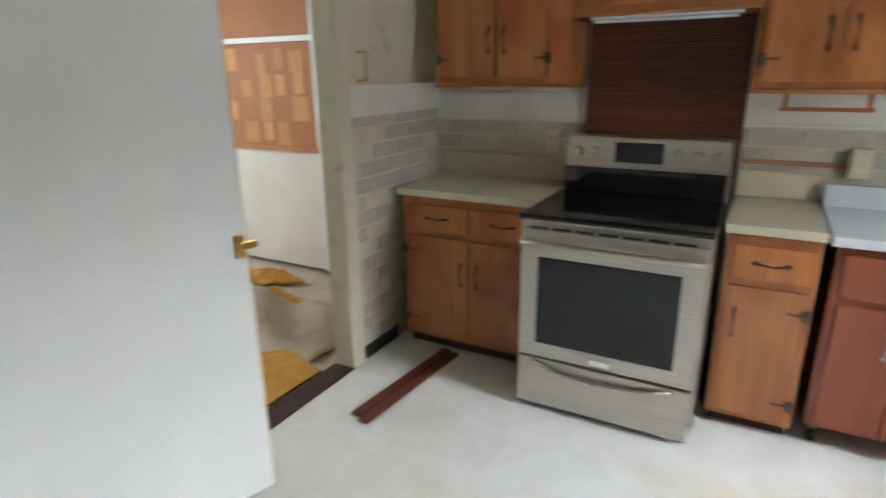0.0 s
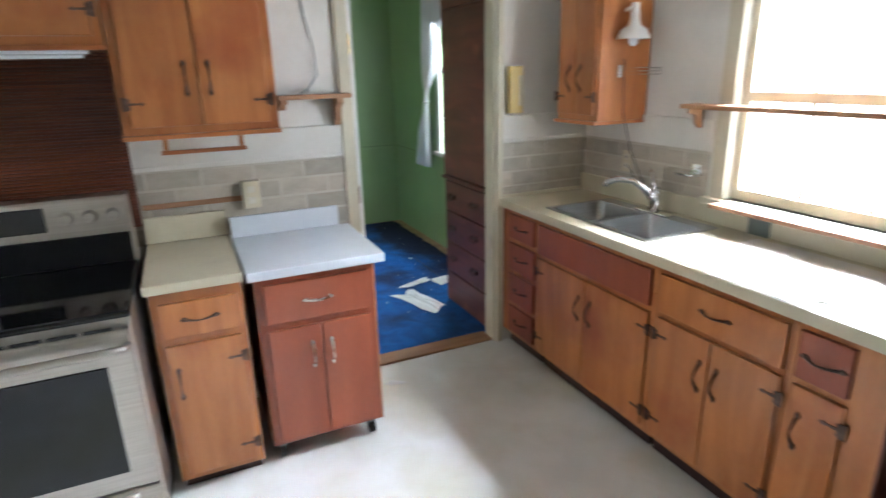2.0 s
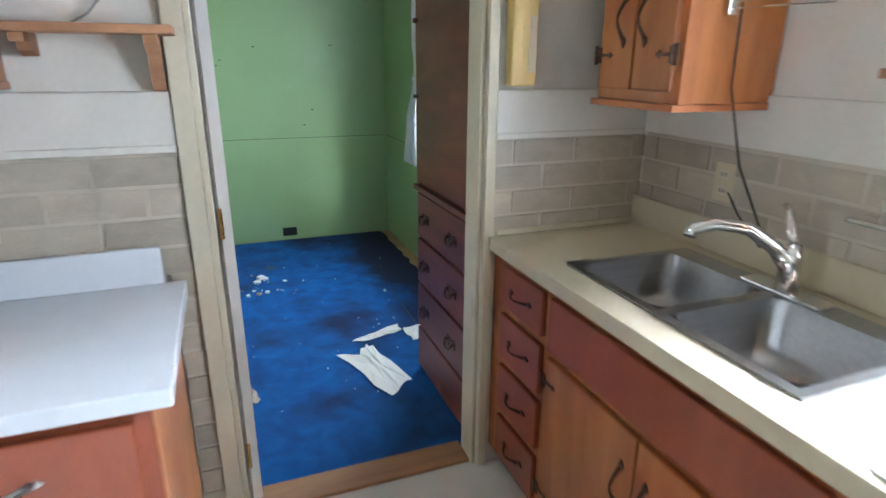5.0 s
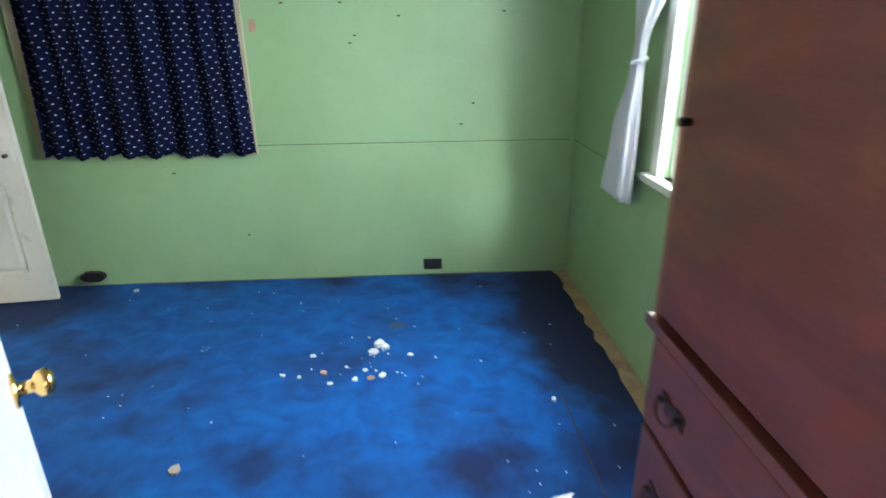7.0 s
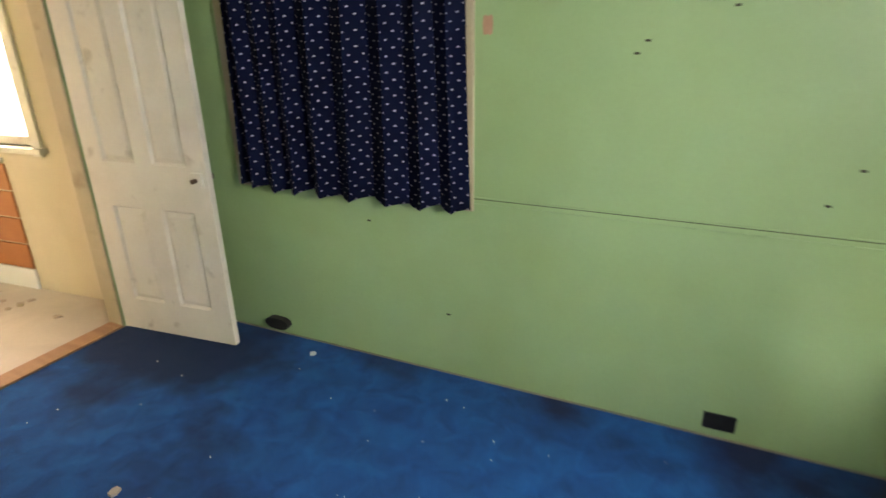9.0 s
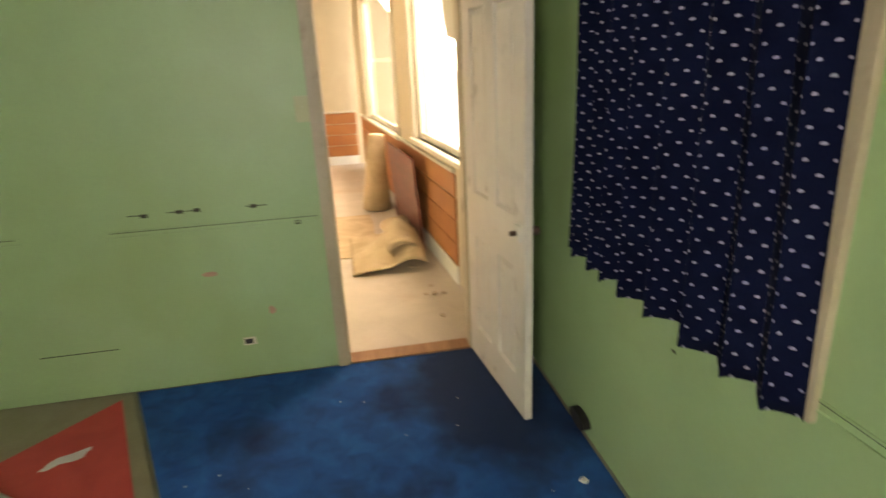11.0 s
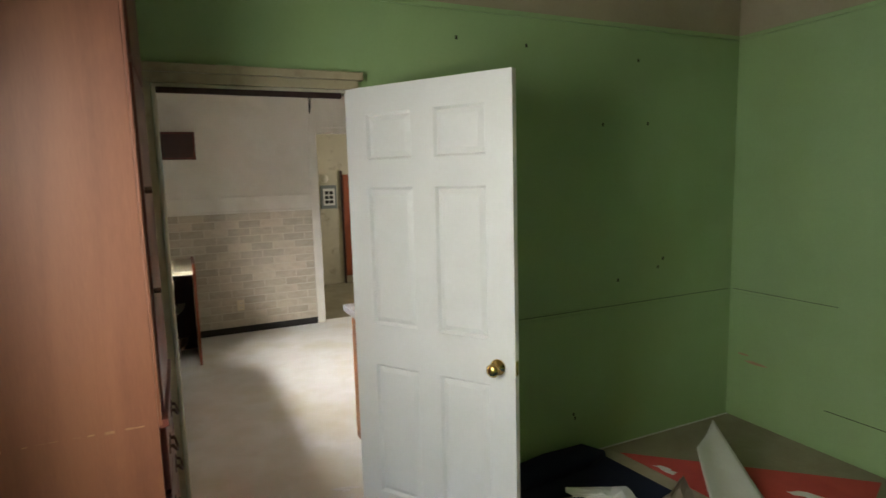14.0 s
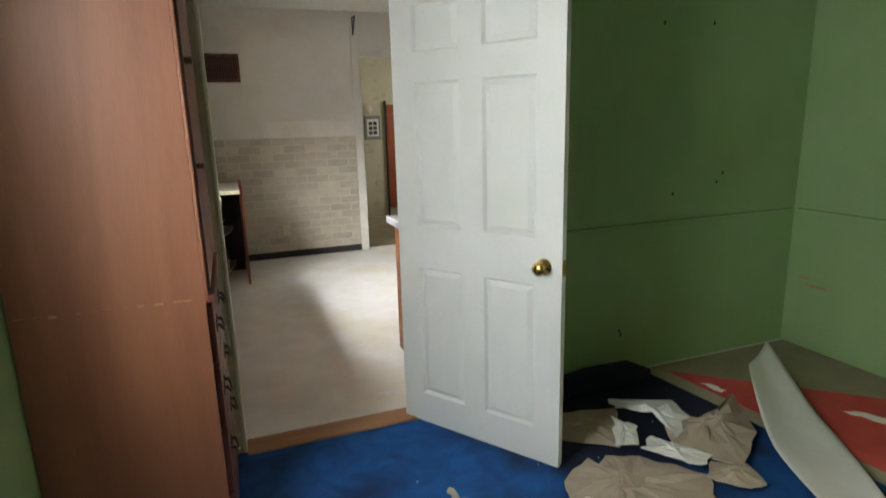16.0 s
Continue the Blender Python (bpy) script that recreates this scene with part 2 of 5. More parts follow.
def cloth_dots():
    """Navy cloth with rows of small pale motifs."""
    m = mat("navy_print_cloth", (0.004, 0.007, 0.026), (0.0025, 0.004, 0.016), 0.9, 8, bump=0.3, fine=300)
    N, L = m.node_tree.nodes, m.node_tree.links
    b = N["Principled BSDF"]
    b.inputs["Specular IOR Level"].default_value = 0.08
    uv = N.new("ShaderNodeUVMap")
    sep = N.new("ShaderNodeSeparateXYZ")
    L.new(uv.outputs[0], sep.inputs[0])

    def op(kind, a, c=None):
        n = N.new("ShaderNodeMath")
        n.operation = kind
        for i, v in enumerate((a, c)):
            if v is None:
                continue
            if isinstance(v, (int, float)):
                n.inputs[i].default_value = v
            else:
                L.new(v, n.inputs[i])
        return n.outputs[0]
    v = op("DIVIDE", op("ADD", sep.outputs[1], 0.013), 0.030)
    row = op("FLOOR", v)
    u = op("ADD", op("DIVIDE", sep.outputs[0], 0.047), op("MULTIPLY", op("MODULO", row, 2), 0.5))
    fu = op("MULTIPLY", op("SUBTRACT", op("FRACT", u), 0.5), 0.047)
    fv = op("MULTIPLY", op("SUBTRACT", op("FRACT", v), 0.5), 0.036)
    d = op("SQRT", op("ADD", op("POWER", op("ABSOLUTE", op("MULTIPLY", fu, 0.95)), 2), op("POWER", op("ABSOLUTE", fv), 2)))
    k = op("MULTIPLY", op("LESS_THAN", d, 0.0048), op("GREATER_THAN", fv, -0.0026))
    mx = N.new("ShaderNodeMix")
    mx.data_type = "RGBA"
    old = b.inputs["Base Color"].links[0].from_socket
    L.new(k, mx.inputs[0])
    L.new(old, mx.inputs[6])
    mx.inputs[7].default_value = (0.40, 0.38, 0.42, 1)
    L.new(mx.outputs[2], b.inputs["Base Color"])
    return m


NAVY = cloth_dots()
SHEER = mat("white_curtain_cloth", (0.78, 0.79, 0.78), (0.7, 0.71, 0.7), 0.9, 8, bump=0.2)

# ---- builders ----


def box(bm, x0, x1, y0, y1, z0, z1, bev=0.0):
    vs = [bm.verts.new((x, y, z)) for x in (x0, x1) for y in (y0, y1) for z in (z0, z1)]
    fs = [bm.faces.new([vs[i] for i in q]) for q in
          ((0, 1, 3, 2), (4, 6, 7, 5), (0, 4, 5, 1), (2, 3, 7, 6), (0, 2, 6, 4), (1, 5, 7, 3))]
    if bev:
        es = {e for f in fs for e in f.edges}
        bmesh.ops.bevel(bm, geom=list(es), offset=bev, segments=2, affect="EDGES", profile=0.6)


def B(*a, **k):
    bm = bmesh.new()
    box(bm, *a, **k)
    return bm


def tube(bm, pts, r, seg=8, caps=True):
    """A round bar along points."""
    rings = []
    pts = [Vector(p) for p in pts]
    for i, p in enumerate(pts):
        d = (pts[min(i + 1, len(pts) - 1)] - pts[max(i - 1, 0)]).normalized()
        a = d.cross(Vector((0, 0, 1)))
        if a.length < 0.1:
            a = d.cross(Vector((1, 0, 0)))
        a.normalize()
        c = d.cross(a)
        rr = r[i] if isinstance(r, (list, tuple)) else r
        rings.append([bm.verts.new(p + rr * (math.cos(2 * math.pi * k / seg) * a + math.sin(2 * math.pi * k / seg) * c)) for k in range(seg)])
    for q, s in zip(rings, rings[1:]):
        for k in range(seg):
            bm.faces.new((q[k], q[(k + 1) % seg], s[(k + 1) % seg], s[k]))
    if caps:
        bm.faces.new(rings[0][::-1])
        bm.faces.new(rings[-1])
    return bm


def prism(bm, pts, z0, z1):
    """An upright slab over an outline in x and y."""
    a = [bm.verts.new((x, y, z0)) for x, y in pts]
    b = [bm.verts.new((x, y, z1)) for x, y in pts]
    bm.faces.new(a[::-1])
    bm.faces.new(b)
    for i in range(len(pts)):
        j = (i + 1) % len(pts)
        bm.faces.new((a[i], a[j], b[j], b[i]))
    return bm


def mesh(name, bm, material):
    bmesh.ops.recalc_face_normals(bm, faces=bm.faces)
    me = bpy.data.meshes.new(name)
    bm.to_mesh(me)
    bm.free()
    me.materials.append(material)
    return me


def part(name, bm, material, parent=None, label="", m=None, smooth=False):
    me = bm if isinstance(bm, bpy.types.Mesh) else mesh(name, bm, material)
    if smooth:
        for p in me.polygons:
            p.use_smooth = True
    ob = new(name, me)
    ob.parent = parent
    if m is not None:
        ob.matrix_basis = m
    if label:
        tagged(ob, label)
    return ob


def thing(name, m, label, category, group="", kind=""):
    return_ob = new(name)
    return_ob.empty_display_size = 0.1
    return_ob.matrix_basis = m
    return tagged(return_ob, label, category, group, kind)


def setting(name, bm, material, label, category):
    return tagged(part(name, bm, material), label, category, kind="structure")


def wall(name, axis, p0, p1, a, b, z1, openings, material, label):
    """A wall between p0 and p1 across, a to b along, with openings (a, b, z0, z1) cut through."""
    bm = bmesh.new()
    cuts = sorted({a, b, *[o[0] for o in openings], *[o[1] for o in openings]})
    for s, e in zip(cuts, cuts[1:]):
        zs = [0.0]
        for o in openings:
            if o[0] <= s + 1e-6 and o[1] >= e - 1e-6:
                zs += [o[2], o[3]]
        zs.append(z1)
        for lo, hi in zip(zs[::2], zs[1::2]):
            if hi - lo > 1e-4:
                if axis == "x":
                    box(bm, s, e, p0, p1, lo, hi)
                else:
                    box(bm, p0, p1, s, e, lo, hi)
    return setting(name, bm, material, label, "wall")


def arch_handle(L=0.10, r=0.0045):
    """Arched pull with pointed leaf plates at its ends, along z, standing off toward -y."""
    bm = bmesh.new()
    pts = [(0, -0.004 - 0.024 * math.sin(math.pi * i / 10), -L / 2 + L * i / 10) for i in range(11)]
    tube(bm, pts, [r * (1.3 - 0.5 * math.sin(math.pi * i / 10)) for i in range(11)], 6)
    for s in (-1, 1):
        o = [(0.0, 0.032), (0.010, 0.012), (0.007, -0.004), (0.0, -0.010), (-0.007, -0.004), (-0.010, 0.012)]
        a = [bm.verts.new((x, 0.0, s * (L / 2 + z * 0.7))) for x, z in o]
        b = [bm.verts.new((x * 0.8, -0.004, s * (L / 2 + z * 0.7))) for x, z in o]
        bm.faces.new(a)
        bm.faces.new(b)
        for i in range(6):
            bm.faces.new((a[i], a[(i + 1) % 6], b[(i + 1) % 6], b[i]))
    return bm


def strap_hinge():
    """H plate with an arrow-tipped strap toward -x, on a face that looks to -y."""
    bm = bmesh.new()
    box(bm, 0.004, 0.018, -0.005, 0, -0.032, 0.032, 0.0015)
    box(bm, -0.018, -0.004, -0.005, 0, -0.026, 0.026, 0.0015)
    tube(bm, [(0, -0.006, -0.03), (0, -0.006, 0.03)], 0.005, 6)
    prism_pts = [(-0.018, 0.006), (-0.060, 0.004), (-0.064, 0.011), (-0.082, 0.0), (-0.064, -0.011), (-0.060, -0.004), (-0.018, -0.006)]
    a = [bm.verts.new((x, 0.0, z)) for x, z in prism_pts]
    b = [bm.verts.new((x, -0.004, z)) for x, z in prism_pts]
    bm.faces.new(a)
    bm.faces.new(b[::-1])
    for i in range(7):
        bm.faces.new((a[i], a[(i + 1) % 7], b[(i + 1) % 7], b[i]))
    return bm


HANDLE = mesh("handle", arch_handle(), IRON)
hb0 = strap_hinge()
hb0.transform(Matrix.Scale(0.82, 4))
HINGE = mesh("hinge", hb0, IRON)
CPULL = mesh("chrome_pull", arch_handle(0.085, 0.007), CHROME)


def front(cab, kind, x0, x1, z0, z1, material, handle=None, hinges="", upright_at=None, pull=None):
    """A drawer or door front proud of the cabinet's face at y = 0, with its handle and hinges."""
    f = part(kind, B(x0, x1, -0.018, 0.0, z0, z1, bev=0.005), material, cab)
    hm = pull or HANDLE
    if handle == "flat":
        part("handle", hm, None, f, "", pose((x0 + x1) / 2, -0.018, (z0 + z1) / 2, 0, 90, 0))
    elif handle == "up":
        x, z = upright_at
        part("handle", hm, None, f, "", pose(x, -0.018, z))
    for h in hinges.split():
        side, z = h[0], float(h[1:])
        part("hinge", HINGE, None, f, "", pose(x1 + 0.006, -0.018, z) if side == "r" else pose(x0 - 0.006, -0.018, z, 0, 180, 0))
    return f


def carcass(cab, w, d, h, material, toe=0.08, z0=0.0):
    """Body with a face frame, standing on a recessed dark plinth."""
    bm = bmesh.new()
    box(bm, 0, w, 0.0, d, z0 + toe, h, 0.003)
    part("body", bm, material, cab)
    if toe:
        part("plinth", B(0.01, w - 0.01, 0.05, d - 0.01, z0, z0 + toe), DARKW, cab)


# ---- structure ----
KC, GC = 2.62, 2.78
setting("floor_kitchen", B(0.72, 4.95, 0.65, 4.66, -0.05, 0.0), VINYL, "worn off-white sheet vinyl kitchen floor", "floor")
setting("floor_bedroom", B(0.84, 4.90, 4.66, 7.86, -0.05, -0.012), SUBFL, "bare olive floor under pulled up carpet", "floor")
setting("floor_living", B(-5.6, 0.84, 4.9, 7.9, -0.05, 0.0), LRFL, "worn pale vinyl living room floor", "floor")
setting("floor_dining", B(-3.2, 0.72, 0.65, 4.9, -0.09, -0.04), LRFL, "pale bare dining room floor", "floor")
setting("floor_hall", B(0.9, 3.4, -2.2, 0.65, -0.05, 0.0), SUBFL, "brown dusty hall floor", "floor")
setting("ceiling_kitchen", B(0.72, 4.95, 0.65, 4.66, KC, KC + 0.08), CEIL, "plain white kitchen ceiling", "ceiling")
setting("ceiling_bedroom", B(0.84, 4.95, 4.66, 7.90, GC, GC + 0.08), TAN, "plain tan bedroom ceiling", "ceiling")
setting("ceiling_living", B(-5.6, 0.84, 4.9, 7.9, 2.6, 2.68), CEIL, "plain living room ceiling", "ceiling")
setting("ceiling_dining", B(-3.2, 0.72, 0.65, 4.9, 2.6, 2.68), CEIL, "plain dining room ceiling", "ceiling")
setting("ceiling_hall", B(0.9, 3.4, -2.2, 0.65, 2.5, 2.58), CEIL, "plain hall ceiling", "ceiling")

wall("wall_kitchen_north", "x", 4.585, 4.625, 0.77, 4.95, KC, [(3.42, 4.25, 0, 2.03)], WHITE, "old white painted kitchen wall around the bedroom doorway")
wall("wall_bedroom_south", "x", 4.625, 4.665, 0.84, 4.95, GC, [(3.42, 4.25, 0, 2.03)], GREEN, "green painted bedroom wall around the kitchen doorway")
wall("wall_kitchen_east", "y", 4.87, 4.99, 0.65, 4.585, KC, [(2.66, 3.56, 1.03, 1.94)], WHITE, "old white kitchen wall with a large window")
wall("wall_bedroom_east", "y", 4.80, 4.92, 4.665, 7.90, GC, [(5.82, 6.53, 0.92, 2.2)], GREEN, "green painted bedroom wall with a window")
wall("wall_bedroom_north", "x", 7.78, 7.90, 0.84, 4.80, GC, [(1.78, 2.78, 0.86, 2.1)], GREEN, "green painted bedroom wall with a curtained window")
wall("wall_bedroom_west", "y", 0.84, 0.94, 4.665, 7.78, GC, [(6.79, 7.48, 0, 1.90), (7.14, 7.46, 2.085, 2.36)], GREEN, "green bedroom wall with a doorway and transom")
wall("wall_kitchen_west", "y", 0.67, 0.77, 0.65, 4.625, KC, [(2.85, 3.62, 0, 2.05)], CREAM, "cream painted kitchen wall with dining doorway")
wall("wall_kitchen_south", "x", 0.65, 0.75, 0.77, 4.87, KC, [(1.95, 2.74, 0, 2.16)], WHITE, "old white kitchen wall with hall doorway")
wall("wall_living_west", "y", -5.7, -5.55, 4.9, 7.9, 2.6, [], LRW, "cream living room wall")
wall("wall_living_south", "x", 4.80, 4.9, -5.6, 0.84, 2.6, [], WHITE, "plain white wall between dining and living rooms")
wall("wall_dining_west", "y", -3.3, -3.2, 0.65, 4.8, 2.6, [], WHITE, "plain white dining room wall")
wall("wall_dining_south", "x", 0.55, 0.65, -3.2, 0.77, 2.6, [], WHITE, "plain white dining room wall")
wall("wall_hall_south", "x", -1.7, -1.6, 0.9, 3.4, 2.5, [], CREAM, "patched peeling cream hall wall")
wall("wall_hall_east", "y", 2.78, 2.88, -1.6, 0.65, 2.5, [], CREAM, "plain cream hall wall")
# the opening in the west wall is invented, to let the hall fill lamp in
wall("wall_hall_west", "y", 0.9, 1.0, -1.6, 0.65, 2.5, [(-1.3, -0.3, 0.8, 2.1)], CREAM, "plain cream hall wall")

# living room north wall stands a few degrees out of square
lr = wall("wall_living_north", "x", 0.0, 0.12, 0.0, 5.9, 2.6, [(0.55, 2.02, 0.92, 2.3), (2.85, 4.95, 0.85, 2.3)], LRW, "cream living room wall with two tall windows")
lr.matrix_basis = pose(0.84, 7.685, 0, 0, 0, -175.35)
lr.data.transform(Matrix.Scale(-1, 4, (0, 1, 0)))
lr.data.flip_normals()
LRM = lr.matrix_basis.copy()

# bedroom: tan band above the green paint, thin picture moulding
for nm, a in (("trim_bedroom_south", (0.945, 4.80, 4.665, 4.669, 2.45, GC)), ("trim_bedroom_west", (0.94, 0.944, 4.67, 7.78, 2.45, GC)),
              ("trim_bedroom_north", (0.945, 4.80, 7.776, 7.78, 2.45, GC)), ("trim_bedroom_east", (4.796, 4.80, 4.67, 7.775, 2.45, GC))):
    setting(nm, B(*a), TAN, "tan painted band above the green wall", "trim")
for nm, a in (("trim_moulding_south", (0.95, 4.80, 4.668, 4.681, 2.425, 2.45)), ("trim_moulding_west", (0.943, 0.956, 4.682, 7.78, 2.425, 2.45))):
    setting(nm, B(*a, bev=0.003), GREEN, "thin green painted picture moulding", "trim")


def rail(name, a, along):
    """Two shallow beads left where a chair rail ran."""
    bm = bmesh.new()
    x0, x1, y0, y1, z = a
    for dz in (0.0, 0.028):
        box(bm, x0, x1, y0, y1, z + dz, z + dz + 0.006, 0.001)
    setting(name, bm, GREEN, "faint green chair rail bead on the wall", "trim")
    cr = bmesh.new()
    if along == "x":
        box(cr, x0 + 0.02, x1 - 0.02, y0 + 0.002, y1 - 0.0005, z + 0.0245, z + 0.0279)
    else:
        box(cr, x0 + 0.0005, x1 - 0.002, y0 + 0.02, y1 - 0.02, z + 0.0245, z + 0.0279)
    setting(name.replace("rail", "crack"), cr, SCUFF, "dark open crack along the chair rail", "trim")


rail("trim_rail_south", (0.945, 3.40, 4.664, 4.670, 0.835), "x")
rail("trim_rail_north", (2.86, 4.795, 7.775, 7.781, 0.835), "x")
rail("trim_rail_east", (4.795, 4.801, 6.68, 7.775, 0.835), "y")
rail("trim_rail_west", (0.939, 0.945, 4.67, 5.36, 0.835), "y")
rail("trim_rail_west_b", (0.939, 0.945, 5.73, 6.73, 0.825), "y")

# carpet: one blue sheet with the south-west corner folded back
bm = bmesh.new()
prism(bm, [(4.25, 4.67), (4.74, 4.85), (4.73, 7.765), (0.95, 7.765), (0.95, 5.70), (1.88, 6.07), (2.05, 4.69)], -0.012, 0.0)
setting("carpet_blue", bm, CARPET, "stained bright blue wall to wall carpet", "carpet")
bm = bmesh.new()
fold = [(0.96, 5.68), (1.90, 6.06), (2.07, 4.68)]
inner = [(1.02, 5.66), (1.86, 5.98), (2.0, 4.76)]
lo = [bm.verts.new((x, y, 0.004)) for x, y in fold]
hi = [bm.verts.new((x, y, 0.022)) for x, y in inner]
for i in range(3):
    j = (i + 1) % 3
    bm.faces.new((lo[i], lo[j], hi[j], hi[i]))
bm.faces.new(hi)
bm.faces.new(lo[::-1])
folded = tagged(part("folded_carpet", bm, SUBFL), "folded back carpet corner showing red rubber backing", "carpet")
bm = bmesh.new()
prism(bm, [(1.05, 5.662), (1.85, 5.967), (1.985, 4.80)], 0.0225, 0.026)
part("backing", bm, REDB, folded, "salmon red rubber backing")
bm = bmesh.new()
tube(bm, [(2.06, 4.74, 0.01), (2.22, 4.76, 0.04), (2.5, 4.78, 0.05), (2.8, 4.80, 0.04), (3.05, 4.82, 0.01)], [0.02, 0.07, 0.075, 0.06, 0.02], 10)
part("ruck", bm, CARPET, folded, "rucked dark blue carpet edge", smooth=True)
bm = bmesh.new()
ps = random.Random(12)
yy = [5.5 + 0.09 * k for k in range(26)]
prism(bm, [(4.735 - ps.uniform(0, 0.03), y) for y in yy] + [(4.797, y) for y in reversed(yy)], -0.010, 0.006)
setting("carpet_pad_strip", bm, PADTAN, "torn tan underlay strip left along the wall", "trim")

# doorway casings and thresholds


def casing(name, pieces, material, label):
    bm = bmesh.new()
    for p in pieces:
        box(bm, *p, bev=0.004)
    return setting(name, bm, material, label, "trim")


casing("trim_door_kitchen", [(3.37, 3.42, 4.563, 4.585, 0, 2.03), (4.25, 4.285, 4.563, 4.585, 0, 2.03), (3.37, 4.285, 4.563, 4.585, 2.03, 2.07)],
       CREAM, "chipped cream door casing on the kitchen side")
casing("trim_jamb_kitchen", [(3.42, 3.438, 4.587, 4.668, 0, 2.015), (4.235, 4.25, 4.587, 4.69, 0, 2.015), (3.42, 4.25, 4.587, 4.67, 2.015, 2.03)],
       CREAM, "worn cream door jamb")
casing("trim_door_bedroom", [(3.42, 4.29, 4.665, 4.69, 2.03, 2.07), (3.40, 4.29, 4.665, 4.702, 2.07, 2.105), (4.252, 4.296, 4.665, 4.686, 0, 2.03)], CASET, "dusty tan head casing with nail holes")
casing("trim_head_board", [(3.50, 4.235, 4.672, 4.69, 1.99, 2.014)], DARKW, "bare dark wood strip under the head casing")
setting("threshold_kitchen", B(3.431, 4.234, 4.60, 4.72, 0.0, 0.016, bev=0.005), RAWW, "worn brown wooden threshold", "threshold")
casing("trim_door_living", [(0.94, 0.962, 6.735, 6.79, 0, 1.90), (0.94, 0.962, 6.735, 7.54, 1.90, 1.945), (0.83, 0.94, 6.79, 6.80, 0, 1.89), (0.83, 0.94, 6.79, 7.48, 1.89, 1.90),
                            (0.83, 0.94, 7.47, 7.48, 0, 1.89)], CASET, "dirty tan door casing")
setting("threshold_living", B(0.84, 0.95, 6.80, 7.47, 0.0, 0.012, bev=0.004), RAWW, "pinkish worn wooden threshold", "threshold")
casing("trim_door_dining", [(0.77, 0.79, 3.62, 3.72, 0, 2.10), (0.77, 0.79, 2.77, 2.85, 0, 2.10), (0.77, 0.79, 2.85, 3.62, 2.05, 2.10)], CREAM, "cream painted door casing")
casing("trim_door_hall", [(2.74, 2.83, 0.75, 0.77, 0, 2.62), (1.87, 1.95, 0.75, 0.77, 0, 2.62), (1.95, 2.74, 0.75, 0.77, 2.16, 2.23)], WHITE, "white painted door casing")
setting("threshold_dining", B(0.66, 0.79, 2.85, 3.62, -0.04, 0.006, bev=0.003), DARKW, "dark worn threshold", "threshold")
setting("baseboard_kitchen_south", B(2.83, 4.85, 0.75, 0.762, 0.0, 0.075, bev=0.003), DARK, "black rubber cove baseboard", "baseboard")
setting("baseboard_kitchen_west", B(0.77, 0.782, 3.72, 4.06, 0.0, 0.08, bev=0.003), DARK, "black rubber cove baseboard", "baseboard")

# windows


def window(name, m, w, h, cols, rows, label, deep=0.10, frame_mat=None, lip=0.05, meeting=True, edge=0.075):
    """Frame round an opening w by h, origin at its lower left on the room face; x along, -y into the room."""
    wmat = frame_mat or CREAM
    win = thing(name, m, label, "window", kind="structure")
    bm = bmesh.new()
    for a in ((-edge, 0, -0.02, 0.0, -0.05, h + 0.08), (w, w + edge, -0.02, 0.0, -0.05, h + 0.08), (0, w, -0.02, 0.0, h, h + 0.08)):
        box(bm, *a, bev=0.004)
    part("casing", bm, wmat, win)
    part("sill", B(-0.10, w + 0.10, -lip, deep, -0.032, 0.0, bev=0.005), wmat, win)
    bm = bmesh.new()
    for a in ((0, 0.04, 0.03, 0.07, 0, h), (w - 0.04, w, 0.03, 0.07, 0, h), (0.04, w - 0.04, 0.03, 0.07, 0, 0.05), (0.04, w - 0.04, 0.03, 0.07, h - 0.04, h)):
        box(bm, *a, bev=0.003)
    if meeting:
        box(bm, 0.04, w - 0.04, 0.03, 0.075, h * 0.5 - 0.02, h * 0.5 + 0.02, bev=0.003)
    part("window_frame", bm, wmat, win)
    for i in range(1, cols):
        x = 0.04 + (w - 0.08) * i / cols
        part("muntin", B(x - 0.009, x + 0.009, 0.04, 0.06, 0.05, h - 0.04, bev=0.002), wmat, win)
    for i in range(cols):
        x0, x1 = 0.04 + (w - 0.08) * i / cols, 0.04 + (w - 0.08) * (i + 1) / cols
        for z0, z1 in ((0.05, h * 0.5 - 0.02), (h * 0.5 + 0.02, h - 0.04)):
            p = part("pane", B(x0 + 0.01, x1 - 0.01, 0.049, 0.052, z0, z1), GLASS, win)
            p.visible_shadow = False
    return win


window("window_1", pose(4.87, 3.56, 1.03, 0, 0, -90), 0.90, 0.91, 3, 2, "old cream painted sash window, bright outside")
window("window_2", pose(4.80, 6.53, 0.92, 0, 0, -90), 0.71, 1.28, 2, 2, "weathered white sash window with a tied curtain", frame_mat=WHITE)
window("window_3", pose(1.78, 7.78, 0.86), 1.0, 1.24, 2, 2, "window behind a navy curtain", lip=0.021, edge=0.12, frame_mat=CASET)
window("window_4", LRM @ pose(2.02, 0, 0.92, 0, 0, 180), 1.47, 1.38, 1, 2, "tall living room window full of daylight", frame_mat=DOORC, meeting=False)
window("window_5", LRM @ pose(4.95, 0, 0.85, 0, 0, 180), 2.10, 1.45, 1, 2, "tall living room window full of daylight", frame_mat=DOORC, meeting=False)
setting("backdrop_east", B(6.6, 6.65, -2, 12, -1, 6), OUTSIDE, "overexposed bright outdoors", "backdrop")
setting("backdrop_north", B(-40, 7, 9.6, 9.65, -1, 6), OUTSIDE, "overexposed bright outdoors", "backdrop")
setting("ground", B(-60, 60, -60, 60, -0.7, -0.6), SUBFL, "plain ground outside the house", "ground")

# ---- kitchen ----


